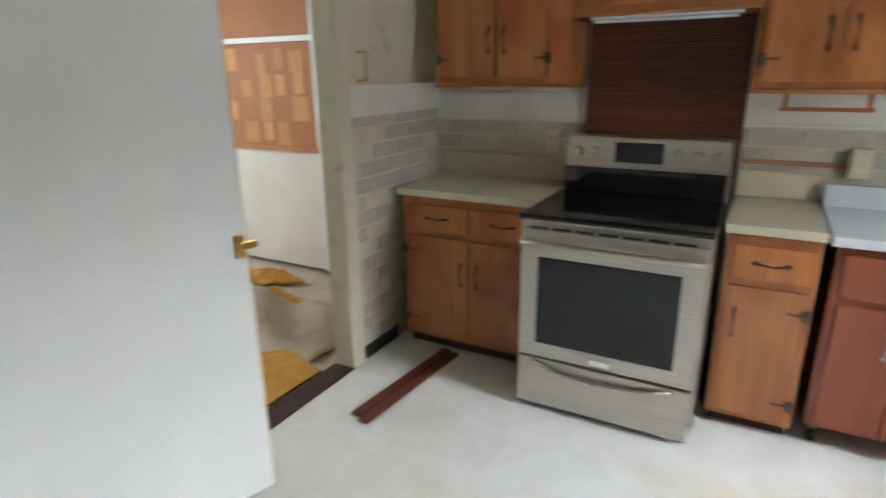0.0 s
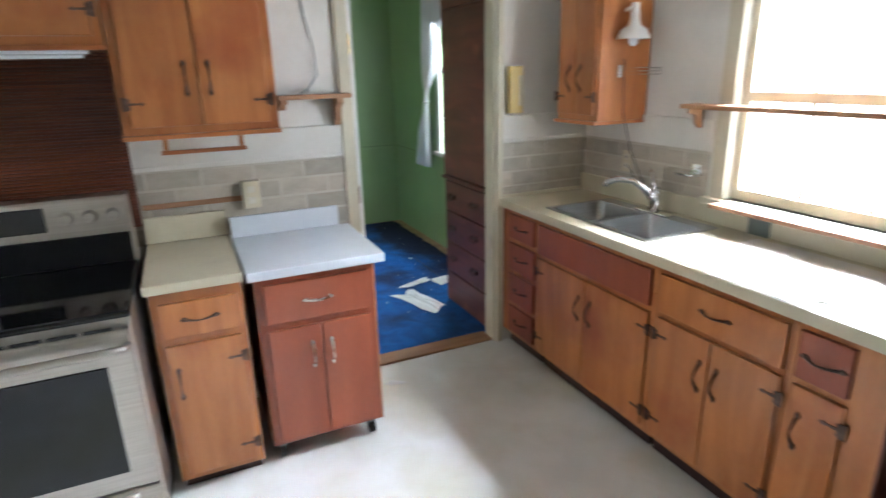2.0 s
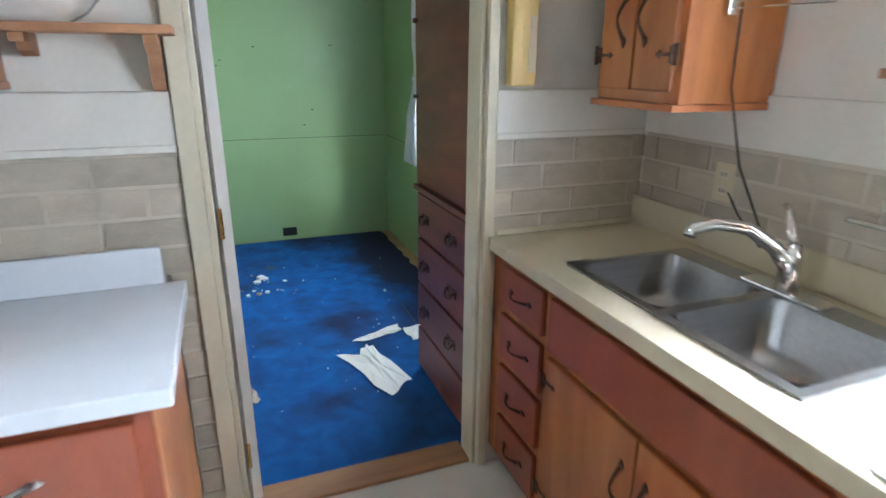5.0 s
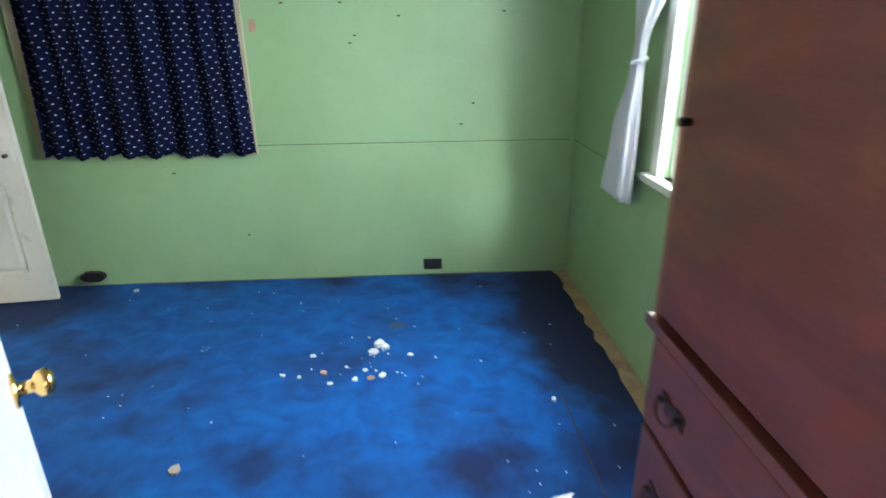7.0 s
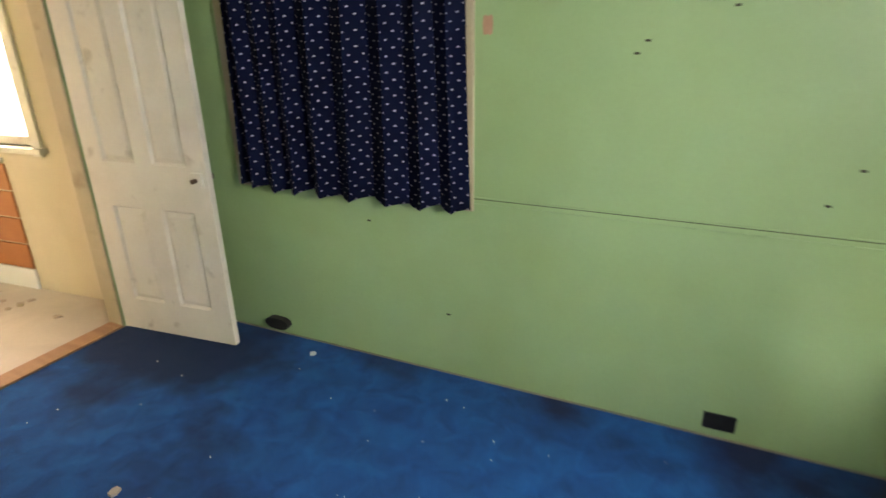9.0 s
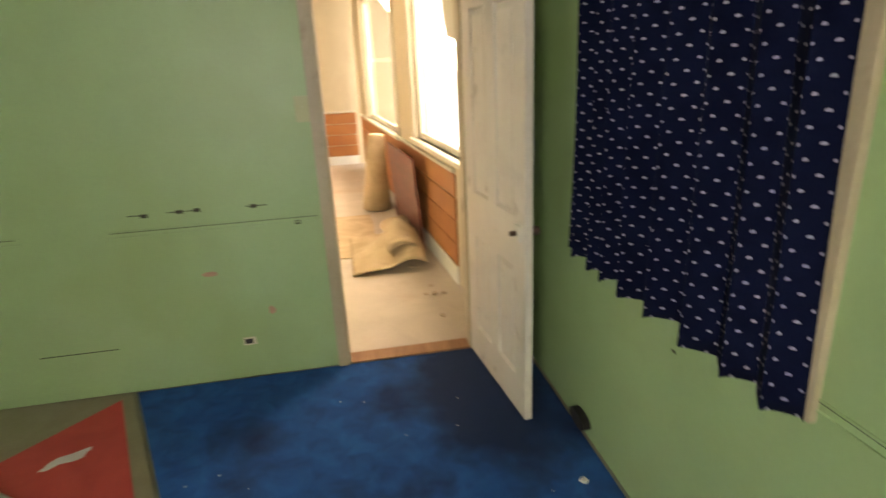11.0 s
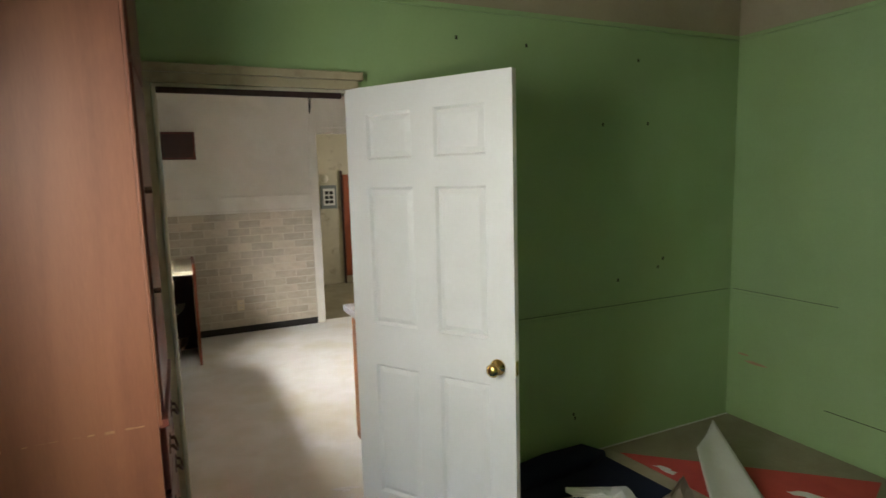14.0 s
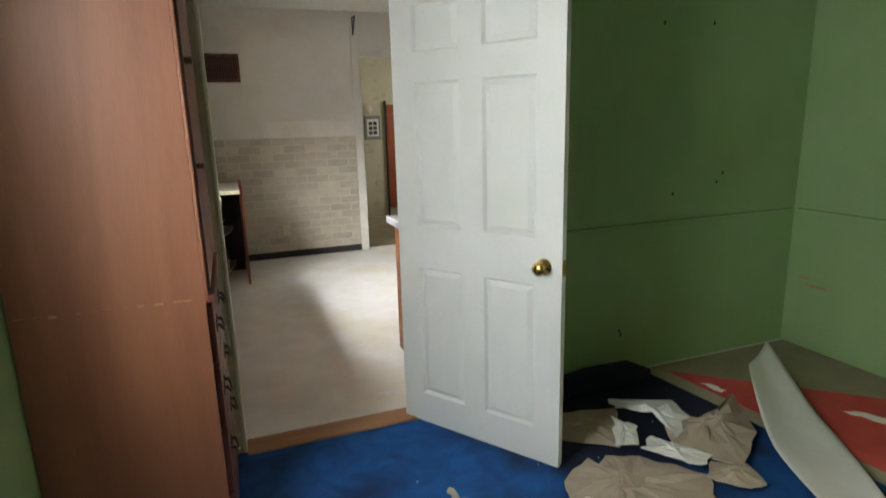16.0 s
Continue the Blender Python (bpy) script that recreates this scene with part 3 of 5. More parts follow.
def drawer_stack(cab, x0, x1, zs, material, hd=True):
    for z0, z1 in zs:
        front(cab, "drawer", x0, x1, z0, z1, material, "flat" if hd else None)


EAST = lambda y: pose(4.30, y, 0, 0, 0, -90)
ctx = "sink counter cabinets"
u = thing("drawer_cabinet", EAST(4.58), "orange pine base cabinet with four small drawers", "cabinet", ctx)
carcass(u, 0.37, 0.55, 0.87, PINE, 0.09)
drawer_stack(u, 0.09, 0.35, [(0.70, 0.84), (0.51, 0.67), (0.31, 0.48), (0.12, 0.28)], REDW)
u = thing("sink_cabinet", EAST(4.209), "orange pine sink base cabinet with two doors", "cabinet", ctx)
carcass(u, 0.845, 0.55, 0.74, PINE, 0.09)
part("top_frame", B(0.0, 0.845, 0.0, 0.03, 0.7405, 0.87), PINE, u)
front(u, "false_front", 0.015, 0.825, 0.68, 0.84, REDW)
front(u, "cabinet_door", 0.015, 0.415, 0.12, 0.655, PINE, "up", "l0.20 l0.58", (0.375, 0.50))
front(u, "cabinet_door", 0.42, 0.825, 0.12, 0.655, PINE, "up", "r0.20 r0.58", (0.46, 0.50))
u = thing("counter_cabinet", EAST(3.363), "orange pine base cabinet with wide drawer and doors", "cabinet", ctx)
carcass(u, 0.575, 0.55, 0.87, PINE, 0.09)
front(u, "drawer", 0.03, 0.56, 0.68, 0.84, PINE, "flat")
front(u, "cabinet_door", 0.03, 0.29, 0.12, 0.655, PINE, "up", "l0.20 l0.58", (0.255, 0.50))
front(u, "cabinet_door", 0.295, 0.56, 0.12, 0.655, PINE, "up", "r0.20 r0.58", (0.33, 0.50))
u = thing("narrow_cabinet", EAST(2.787), "narrow orange pine base cabinet with dark end panel", "cabinet", ctx)
carcass(u, 0.287, 0.55, 0.87, PINE, 0.09)
front(u, "drawer", 0.025, 0.185, 0.68, 0.84, REDW, "flat")
front(u, "cabinet_door", 0.025, 0.185, 0.12, 0.655, PINE, "up", "r0.20 r0.58", (0.06, 0.50))
part("end_panel", B(0.288, 0.294, 0.0, 0.55, 0.0, 0.869), WARD, u, "dark red brown end panel")

# worktop with the two sink cut-outs
wt = thing("sink_worktop", pose(0, 0, 0), "cream laminate worktop with chipped front edge", "worktop")
SX0, SX1, SY0, SY1 = 4.38, 4.77, 3.53, 4.22
for a in ((4.275, SX0, 2.485, 4.58), (SX1, 4.865, 2.485, 4.58), (SX0, SX1, SY1, 4.58), (SX0, SX1, 2.485, SY0)):
    part("top_piece", B(*a, 0.872, 0.91), FORM, wt)
part("edge_strip", B(4.268, 4.2745, 2.484, 4.58, 0.868, 0.912, bev=0.002), FORM, wt)
part("backsplash", B(4.845, 4.868, 2.485, 4.58, 0.911, 1.01, bev=0.003), FORM, wt)
part("side_splash", B(4.30, 4.844, 4.565, 4.584, 0.911, 0.93, bev=0.003), FORM, wt)

sk = thing("double_sink", pose(0, 0, 0), "stainless steel double bowl kitchen sink", "sink")
bm = bmesh.new()
X0, X1, Y0, Y1 = 4.36, 4.79, 3.51, 4.24
b1, b2 = (4.385, 4.71, 3.895, 4.215), (4.385, 4.71, 3.535, 3.86)
for a in ((X0, 4.385, Y0, Y1), (4.71, X1, Y0, Y1), (4.385, 4.71, 4.215, Y1), (4.385, 4.71, 3.86, 3.895), (4.385, 4.71, Y0, 3.535)):
    box(bm, *a, 0.911, 0.917)
part("rim", bm, SINK, sk)
for x0, x1, y0, y1 in (b1, b2):
    bm = bmesh.new()
    rings = []
    for z, s in ((0.917, 0.0), (0.80, 0.012), (0.765, 0.03), (0.755, 0.07)):
        ring = []
        for cx, cy, a0 in ((x1, y1, 0), (x0, y1, 90), (x0, y0, 180), (x1, y0, 270)):
            sx, sy = (-1 if cx == x1 else 1), (-1 if cy == y1 else 1)
            r = 0.045
            for k in range(5):
                a = radians(a0 + 22.5 * k)
                ring.append(bm.verts.new((cx + sx * (s + r) + r * math.cos(a), cy + sy * (s + r) + r * math.sin(a), z)))
        rings.append(ring)
    for q, s in zip(rings, rings[1:]):
        for k in range(20):
            bm.faces.new((q[k], q[(k + 1) % 20], s[(k + 1) % 20], s[k]))
    bm.faces.new(rings[-1])
    bowl = part("bowl", bm, SINK, sk, smooth=True)
    cx, cy = (x0 + x1) / 2, (y0 + y1) / 2
    part("drain", tube(bmesh.new(), [(cx, cy, 0.752), (cx, cy, 0.758)], 0.038, 16), DARK, bowl, "dark drain strainer")
fc = thing("faucet", pose(4.745, 3.86, 0.917), "chrome single lever kitchen faucet", "faucet")
part("base_plate", B(-0.03, 0.03, -0.11, 0.11, 0, 0.012, bev=0.005), CHROME, fc)
part("body", tube(bmesh.new(), [(0, 0, 0.01), (0, 0, 0.10), (0, 0, 0.125)], [0.027, 0.024, 0.018], 14), CHROME, fc, smooth=True)
part("spout", tube(bmesh.new(), [(0, 0, 0.06), (-0.04, 0.02, 0.12), (-0.10, 0.05, 0.165), (-0.17, 0.085, 0.175), (-0.215, 0.11, 0.16), (-0.22, 0.112, 0.14)], [0.02, 0.019, 0.017, 0.016, 0.016, 0.017], 12), CHROME, fc, smooth=True)
part("lever", tube(bmesh.new(), [(0, 0, 0.12), (-0.02, -0.004, 0.16), (0.0, 0.03, 0.205), (0.01, 0.05, 0.215)], [0.018, 0.014, 0.010, 0.007], 10), CHROME, fc, smooth=True)


def upper(name, m, w, d, z0, z1, doors, label, material=PINE):
    """Hanging cabinet: face at y = 0, doors as (x0, x1, hinge side)."""
    u = thing(name, m, label, "cabinet", "hanging kitchen cabinets")
    part("body", B(0, w, 0, d, z0, z1, bev=0.003), material, u)
    part("bottom_rail", B(-0.004, w + 0.004, -0.022, d, z0 - 0.018, z0, bev=0.003), PINEH, u)
    for x0, x1, s in doors:
        f = front(u, "cabinet_door", x0, x1, z0 + 0.03, z1 - 0.03, material, "up", f"{s}{z0 + 0.12:.3f} {s}{z1 - 0.15:.3f}",
                  (x1 - 0.04 if s == "l" else x0 + 0.04, z0 + 0.21))
    return u


upper("wall_cabinet", pose(0.93, 4.30, 0), 0.735, 0.28, 1.435, 2.45, [(0.03, 0.35, "l"), (0.355, 0.62, "r")], "orange pine wall cabinet beside the hood gap")
upper("wall_cabinet", pose(1.668, 4.30, 0), 0.77, 0.28, 1.745, 2.45, [(0.03, 0.38, "l"), (0.39, 0.74, "r")], "short orange pine wall cabinet above the stove")
upper("wall_cabinet", pose(2.441, 4.30, 0), 0.59, 0.28, 1.41, 2.45, [(0.035, 0.29, "l"), (0.297, 0.555, "r")], "orange pine wall cabinet with black hinges")
upper("wall_cabinet", pose(4.55, 4.43, 0, 0, 0, -90), 0.335, 0.315, 1.36, 2.45, [(0.02, 0.162, "l"), (0.168, 0.315, "r")], "narrow orange pine wall cabinet beside the window")
upper("wall_cabinet", pose(4.56, 2.44, 0, 0, 0, -90), 0.70, 0.305, 1.395, 2.45, [(0.03, 0.34, "l"), (0.35, 0.67, "r")], "orange pine wall cabinet past the window")

# stove alcove: slatted dark board, lamp strip
sb = thing("bamboo_panel", pose(1.69, 4.535, 0), "dark reddish brown slatted panel behind the stove", "panel")
sl = mesh("slat", B(0, 0.74, 0, 0.012, 0, 0.011, bev=0.003), SHADEW)
part("backing", B(0, 0.74, 0.012, 0.02, 1.0, 1.76), DARKW, sb)
for i in range(58):
    part("slat", sl, None, sb, "", pose(0, random.uniform(0, 0.002), 1.0 + 0.013 * i))
hl = thing("hood_lamp", pose(1.72, 4.31, 1.70), "slim white strip lamp under the cabinet", "lamp")
part("housing", B(0.02, 0.66, 0, 0.07, 0.015, 0.045, bev=0.006), FORMW, hl)
part("tube", tube(bmesh.new(), [(0.04, 0.03, 0.008), (0.64, 0.03, 0.008)], 0.008, 8), FORMW, hl)

# stove
st = thing("electric_range", pose(1.655, 3.71, 0), "stainless steel electric range with black glass top", "stove")
part("body", B(0.0, 0.755, 0.03, 0.60, 0.09, 0.895, bev=0.006), STEEL, st)
part("plinth", B(0.03, 0.725, 0.06, 0.58, 0.0, 0.09), BLACKP, st)
part("cooktop", B(-0.004, 0.759, 0.0, 0.60, 0.896, 0.92, bev=0.01), BLACKG, st, "black ceramic glass cooktop")
bp = part("back_panel", B(0.0, 0.755, 0.60, 0.70, 0.90, 1.19, bev=0.012), STEEL, st)
part("panel_skirt", B(0.01, 0.745, 0.585, 0.5995, 0.921, 1.04, bev=0.004), BLACKG, bp)
part("display", B(0.25, 0.47, 0.594, 0.5995, 1.07, 1.165, bev=0.003), BLACKG, bp, "black control display")
knob = bmesh.new()
tube(knob, [(0, 0.0, 0), (0, -0.012, 0), (0, -0.03, 0)], [0.026, 0.024, 0.019], 14)
knob = mesh("knob", knob, STEEL)
for x in (0.07, 0.15, 0.54, 0.62, 0.70):
    part("knob", knob, None, bp, "brushed steel knob", pose(x, 0.60, 1.115))
od = part("oven_door", B(0.012, 0.743, 0.0, 0.03, 0.27, 0.86, bev=0.008), STEEL, st)
part("oven_window", B(0.09, 0.665, -0.004, 0.004, 0.34, 0.74, bev=0.004), BLACKG, od, "dark oven window glass")
part("oven_handle", tube(bmesh.new(), [(0.02, 0.0, 0.80), (0.03, -0.035, 0.805), (0.10, -0.05, 0.81), (0.378, -0.06, 0.81), (0.655, -0.05, 0.81), (0.725, -0.035, 0.805), (0.735, 0.0, 0.80)], 0.013, 10), STEEL, od, smooth=True)
part("badge", B(0.335, 0.42, -0.003, 0.001, 0.285, 0.31, bev=0.001), CHROME, od)
vent = bmesh.new()
for i in range(7):
    box(vent, 0.05 + i * 0.095, 0.05 + i * 0.095 + 0.08, -0.003, 0.002, 0.862, 0.872)
part("vent_slots", vent, BLACKP, st)
dr = part("storage_drawer", B(0.012, 0.743, 0.0, 0.03, 0.03, 0.262, bev=0.008), STEEL, st)
lip = bmesh.new()
tube(lip, [(0.08, -0.004, 0.245), (0.22, -0.015, 0.215), (0.378, -0.022, 0.205), (0.535, -0.015, 0.215), (0.675, -0.004, 0.245)], 0.010, 8)
part("drawer_grip", lip, STEEL, dr, smooth=True)

# base cabinets on the north wall
u = thing("corner_cabinet", pose(0.86, 4.03, 0), "orange pine base cabinet beside the brick wall", "cabinet")
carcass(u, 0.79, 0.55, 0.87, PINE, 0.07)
front(u, "drawer", 0.03, 0.40, 0.69, 0.83, PINE, "flat")
front(u, "drawer", 0.41, 0.77, 0.69, 0.83, PINE, "flat")
front(u, "cabinet_door", 0.03, 0.40, 0.10, 0.66, PINE, "up", "l0.18 l0.58", (0.36, 0.47))
front(u, "cabinet_door", 0.41, 0.77, 0.10, 0.66, PINE, "up", "r0.18 r0.58", (0.45, 0.47))
w = thing("corner_worktop", pose(0.835, 4.005, 0), "cream laminate worktop with backsplash", "worktop")
part("top", B(0, 0.818, 0, 0.575, 0.872, 0.91, bev=0.004), FORM, w)
part("backsplash", B(0, 0.818, 0.555, 0.576, 0.911, 1.03, bev=0.004), FORM, w)
u = thing("spice_cabinet", pose(2.445, 3.965, 0), "narrow orange pine base cabinet beside the stove", "cabinet")
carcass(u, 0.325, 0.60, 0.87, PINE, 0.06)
front(u, "drawer", 0.03, 0.30, 0.69, 0.83, PINE, "flat")
front(u, "cabinet_door", 0.03, 0.30, 0.09, 0.66, PINE, "up", "r0.17 r0.57", (0.06, 0.50))
w = thing("small_worktop", pose(2.432, 3.945, 0), "narrow cream laminate worktop with backsplash", "worktop")
part("top", B(0, 0.345, 0, 0.62, 0.872, 0.91, bev=0.004), FORM, w)
part("backsplash", B(0, 0.345, 0.60, 0.62, 0.911, 1.03, bev=0.004), FORM, w)
u = thing("rolling_cabinet", pose(2.815, 3.985, 0), "red brown two door cabinet with white top", "cabinet")
part("body", B(0, 0.49, 0, 0.52, 0.09, 0.86, bev=0.003), REDW, u)
part("side_panel", B(0.491, 0.496, 0.0, 0.52, 0.09, 0.86), PINE, u, "orange pine side panel")
part("top", B(-0.025, 0.535, -0.04, 0.53, 0.862, 0.90, bev=0.004), FORMW, u, "pale bluish white laminate top")
part("backsplash", B(-0.025, 0.485, 0.515, 0.533, 0.901, 1.0, bev=0.004), FORMW, u, "white laminate upstand")
front(u, "drawer", 0.03, 0.46, 0.66, 0.83, REDW, "flat", pull=CPULL)
front(u, "cabinet_door", 0.03, 0.245, 0.11, 0.63, REDW, "up", "", (0.205, 0.50), CPULL)
front(u, "cabinet_door", 0.25, 0.46, 0.11, 0.63, REDW, "up", "", (0.285, 0.50), CPULL)
for x in (0.04, 0.45):
    for y in (0.05, 0.47):
        part("caster", tube(bmesh.new(), [(x - 0.012, y, 0.03), (x + 0.012, y, 0.03)], 0.03, 12), DARK, u)
        part("caster_fork", B(x - 0.015, x + 0.015, y - 0.012, y + 0.012, 0.045, 0.09), GREY, u)

# counter against the south wall with an open rounded end
u = thing("end_shelf_counter", pose(0, 0, 0), "open base counter with quarter round shelves", "cabinet")
part("post", B(4.36, 4.40, 2.27, 2.31, 0, 0.87, bev=0.003), PINE, u)
# near-black back and inner side keep the open counter dark inside
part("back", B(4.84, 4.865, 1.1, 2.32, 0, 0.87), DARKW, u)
part("top", B(4.33, 4.866, 1.1, 2.33, 0.872, 0.91, bev=0.004), FORM, u)
part("backsplash", B(4.845, 4.867, 1.1, 2.30, 0.911, 1.05, bev=0.004), FORM, u)
part("top_rail", B(4.36, 4.84, 2.28, 2.305, 0.80, 0.87), PINE, u)
part("side_panel", B(4.10, 4.125, 1.15, 1.75, 0, 0.93, bev=0.003), REDW, u)
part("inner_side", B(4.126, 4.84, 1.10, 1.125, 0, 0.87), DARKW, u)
part("return_top", B(4.126, 4.32, 1.15, 2.0, 0.873, 0.905, bev=0.003), FORM, u)
for z in (0.10, 0.45):
    pts = [(4.83, 1.13)] + [(4.83 - 0.62 * math.sin(radians(a)), 1.13 + 0.98 * math.cos(radians(a))) for a in range(0, 91, 9)]
    part("shelf", prism(bmesh.new(), pts, z, z + 0.02), FORM, u, "cream quarter round shelf")
for i, (x0, y0, x1, y1, r) in enumerate(((4.42, 1.65, 4.82, 2.20, 8), (4.45, 1.50, 4.80, 1.9, -12))):
    npz = thing("newspaper", pose((x0 + x1) / 2, (y0 + y1) / 2, 0.9115 + 0.001 * i, 0, 0, r), "old yellowed newspaper sheet with advertisements", "newspaper")
    w2, h2 = (x1 - x0) / 2, (y1 - y0) / 2
    part("sheet", B(-w2, w2, -h2, h2, 0, 0.0008), PAPER, npz)
    bars = bmesh.new()
    for k in range(14):
        yy = -h2 + 0.03 + k * (2 * h2 - 0.06) / 14
        box(bars, -w2 + 0.02, -w2 + 0.02 + random.uniform(0.1, 0.32), yy, yy + random.choice((0.004, 0.008, 0.02)), 0.0009, 0.0011)
    part("print", bars, GREY, npz, "grey printed lines")
for i, (y0, y1) in enumerate(((3.30, 3.40), (2.62, 2.73))):
    tagged(part("grey_board", B(4.836, 4.844, y0, y1, 0.912, 1.0), SLATE), "small grey green board against the backsplash", "board", "boards under the window")


def slab_from(name, pts, z0, thick, material, label, category, lift=0.0, seed=1, group=""):
    """A torn flat sheet: outline roughened between its corners, slightly cockled."""
    rnd = random.Random(seed)
    out = []
    for (ax, ay), (bx, by) in zip(pts, pts[1:] + pts[:1]):
        for k in range(4):
            f = k / 4
            j = 0.0 if k == 0 else 0.012
            out.append((ax + (bx - ax) * f + rnd.uniform(-j, j), ay + (by - ay) * f + rnd.uniform(-j, j)))
    cx, cy = sum(p[0] for p in out) / len(out), sum(p[1] for p in out) / len(out)
    bm = bmesh.new()
    rings = []
    for s, up in ((1.0, 0.35), (0.6, 0.8), (0.25, 1.0)):
        rings.append([(cx + (x - cx) * s, cy + (y - cy) * s, lift * up * rnd.uniform(0.3, 1)) for x, y in out])
    for dz in (0, thick):
        vr = [[bm.verts.new((x, y, z0 + z + dz)) for x, y, z in r] for r in rings]
        n = len(out)
        for q, s in zip(vr, vr[1:]):
            for k in range(n):
                bm.faces.new((q[k], q[(k + 1) % n], s[(k + 1) % n], s[k]))
        bm.faces.new(vr[-1])
        if dz == 0:
            low = vr[0]
        else:
            for k in range(n):
                bm.faces.new((low[k], low[(k + 1) % n], vr[0][(k + 1) % n], vr[0][k]))
    return tagged(part(name, bm, material), label, category, group)


slab_from("counter_paper", [(4.33, 3.28), (4.40, 2.55), (4.80, 2.52), (4.80, 3.32)], 0.911, 0.001, PAPER, "torn white lining paper on the worktop", "paper", 0.004, 5)
slab_from("counter_paper", [(4.29, 3.35), (4.28, 2.75), (4.52, 2.80), (4.55, 3.36)], 0.9135, 0.001, PAPER, "torn white lining paper on the worktop", "paper", 0.004, 6)


def shelf_board(name, a, label, brackets=()):
    s = thing(name, pose(0, 0, 0), label, "shelf")
    part("board", B(*a, bev=0.003), RAWW, s)
    for b in brackets:
        part("bracket", prism_side(*b), RAWW, s)
    return s


def prism_side(x, y, z, depth, h, t, axis):
    """Curved wooden bracket under a shelf; depth runs along the axis from the wall."""
    bm = bmesh.new()
    prof = [(0, 0), (depth, 0), (depth, -0.02), (depth * 0.55, -h * 0.35), (depth * 0.45, -h * 0.75), (depth * 0.2, -h), (0, -h)]
    rows = []
    for s in (-t / 2, t / 2):
        rows.append([bm.verts.new((x + s, y - d, z + e) if axis == "y" else (x - d, y + s, z + e)) for d, e in prof])
    bm.faces.new(rows[0])
    bm.faces.new(rows[1][::-1])
    n = len(prof)
    for k in range(n):
        bm.faces.new((rows[0][k], rows[0][(k + 1) % n], rows[1][(k + 1) % n], rows[1][k]))
    return bm


shelf_board("window_shelf", (4.745, 4.846, 2.55, 3.76, 1.432, 1.452), "narrow raw wood shelf across the window",
            [(4.846, 3.72, 1.432, 0.08, 0.09, 0.018, "x"), (4.846, 2.60, 1.432, 0.08, 0.09, 0.018, "x")])
shelf_board("sill_shelf", (4.73, 4.82, 2.62, 3.53, 1.012, 1.03), "raw wood shelf under the window")
shelf_board("small_wall_shelf", (3.06, 3.40, 4.45, 4.561, 1.515, 1.535), "small brown wall shelf with curved brackets",
            [(3.35, 4.584, 1.515, 0.10, 0.13, 0.03, "y"), (3.09, 4.584, 1.515, 0.10, 0.05, 0.03, "y")])
sr = thing("spice_rack", pose(0, 0, 0), "thin orange pine rack under the cabinet", "rack")
part("rail", B(2.56, 2.90, 4.42, 4.44, 1.315, 1.332, bev=0.003), PINEH, sr)
for x in (2.57, 2.87):
    part("arm", B(x, x + 0.02, 4.415, 4.435, 1.332, 1.393, bev=0.003), PINE, sr)
tagged(part("wood_strip", B(2.44, 2.87, 4.57, 4.576, 1.06, 1.085, bev=0.002), RAWW), "thin tan wooden strip on the brick wall", "strip")
wire = bmesh.new()
tube(wire, [(3.20, 4.58, 2.25), (3.22, 4.575, 1.95), (3.26, 4.57, 1.75), (3.27, 4.57, 1.62), (3.22, 4.56, 1.56), (3.18, 4.56, 1.538)], 0.003, 5)
tagged(part("loose_wire", wire, GREY), "thin loose grey wire hanging on the wall", "wire")
tb = thing("box_holder", pose(4.31, 4.583, 1.39, 0, 0, 0), "yellowed plastic box holder on the wall", "holder")
part("case", B(0, 0.085, -0.05, 0, 0, 0.25, bev=0.008), YELLOW, tb)
part("slot", B(0.055, 0.078, -0.053, -0.049, 0.04, 0.2), OUTLETM, tb)
lp = thing("clip_lamp", pose(4.69, 4.03, 1.76), "small white enamel lamp on the cabinet side", "lamp")
part("shade", tube(bmesh.new(), [(0, 0, 0.15), (0, 0, 0.08), (0, 0, 0.05), (0, 0, 0.03), (0, 0, 0.0), (0, 0, -0.012)], [0.018, 0.022, 0.03, 0.06, 0.075, 0.077], 20, False), DOORW, lp, smooth=True)
part("bulb", tube(bmesh.new(), [(0, 0, -0.045), (0, 0, -0.03), (0, 0, 0.0), (0, 0, 0.03)], [0.010, 0.022, 0.025, 0.015], 12), FORMW, lp, smooth=True)
part("arm", tube(bmesh.new(), [(0, 0.0, 0.12), (0.0, 0.04, 0.13), (0, 0.06, 0.12)], 0.008, 8), DOORW, lp)
tr = thing("towel_rack", pose(4.66, 4.085, 1.60), "thin wire towel rack on the cabinet side", "rack")
part("plate", B(-0.012, 0.012, -0.012, 0, -0.03, 0.03, bev=0.003), CHROME, tr)
for z in (-0.015, 0.0, 0.015):
    part("rod", tube(bmesh.new(), [(0, -0.01, z), (0.06, -0.22, z)], 0.002, 5), CHROME, tr)
cord = bmesh.new()
tube(cord, [(4.68, 4.07, 1.66), (4.70, 4.08, 1.4), (4.76, 4.07, 1.2), (4.80, 4.0, 1.03), (4.83, 4.02, 0.98), (4.84, 4.12, 1.05), (4.858, 4.18, 1.10)], 0.003, 5)
tagged(part("lamp_cord", cord, BLACKP), "thin black lamp cord", "cord")
sd = thing("soap_dish", pose(4.868, 3.73, 1.14), "small chrome wire soap dish on the wall", "dish")
part("plate", B(-0.01, 0, -0.03, 0.03, -0.03, 0.03, bev=0.003), CHROME, sd)
part("tray", B(-0.09, -0.01, -0.05, 0.05, -0.02, -0.008, bev=0.004), CHROME, sd)


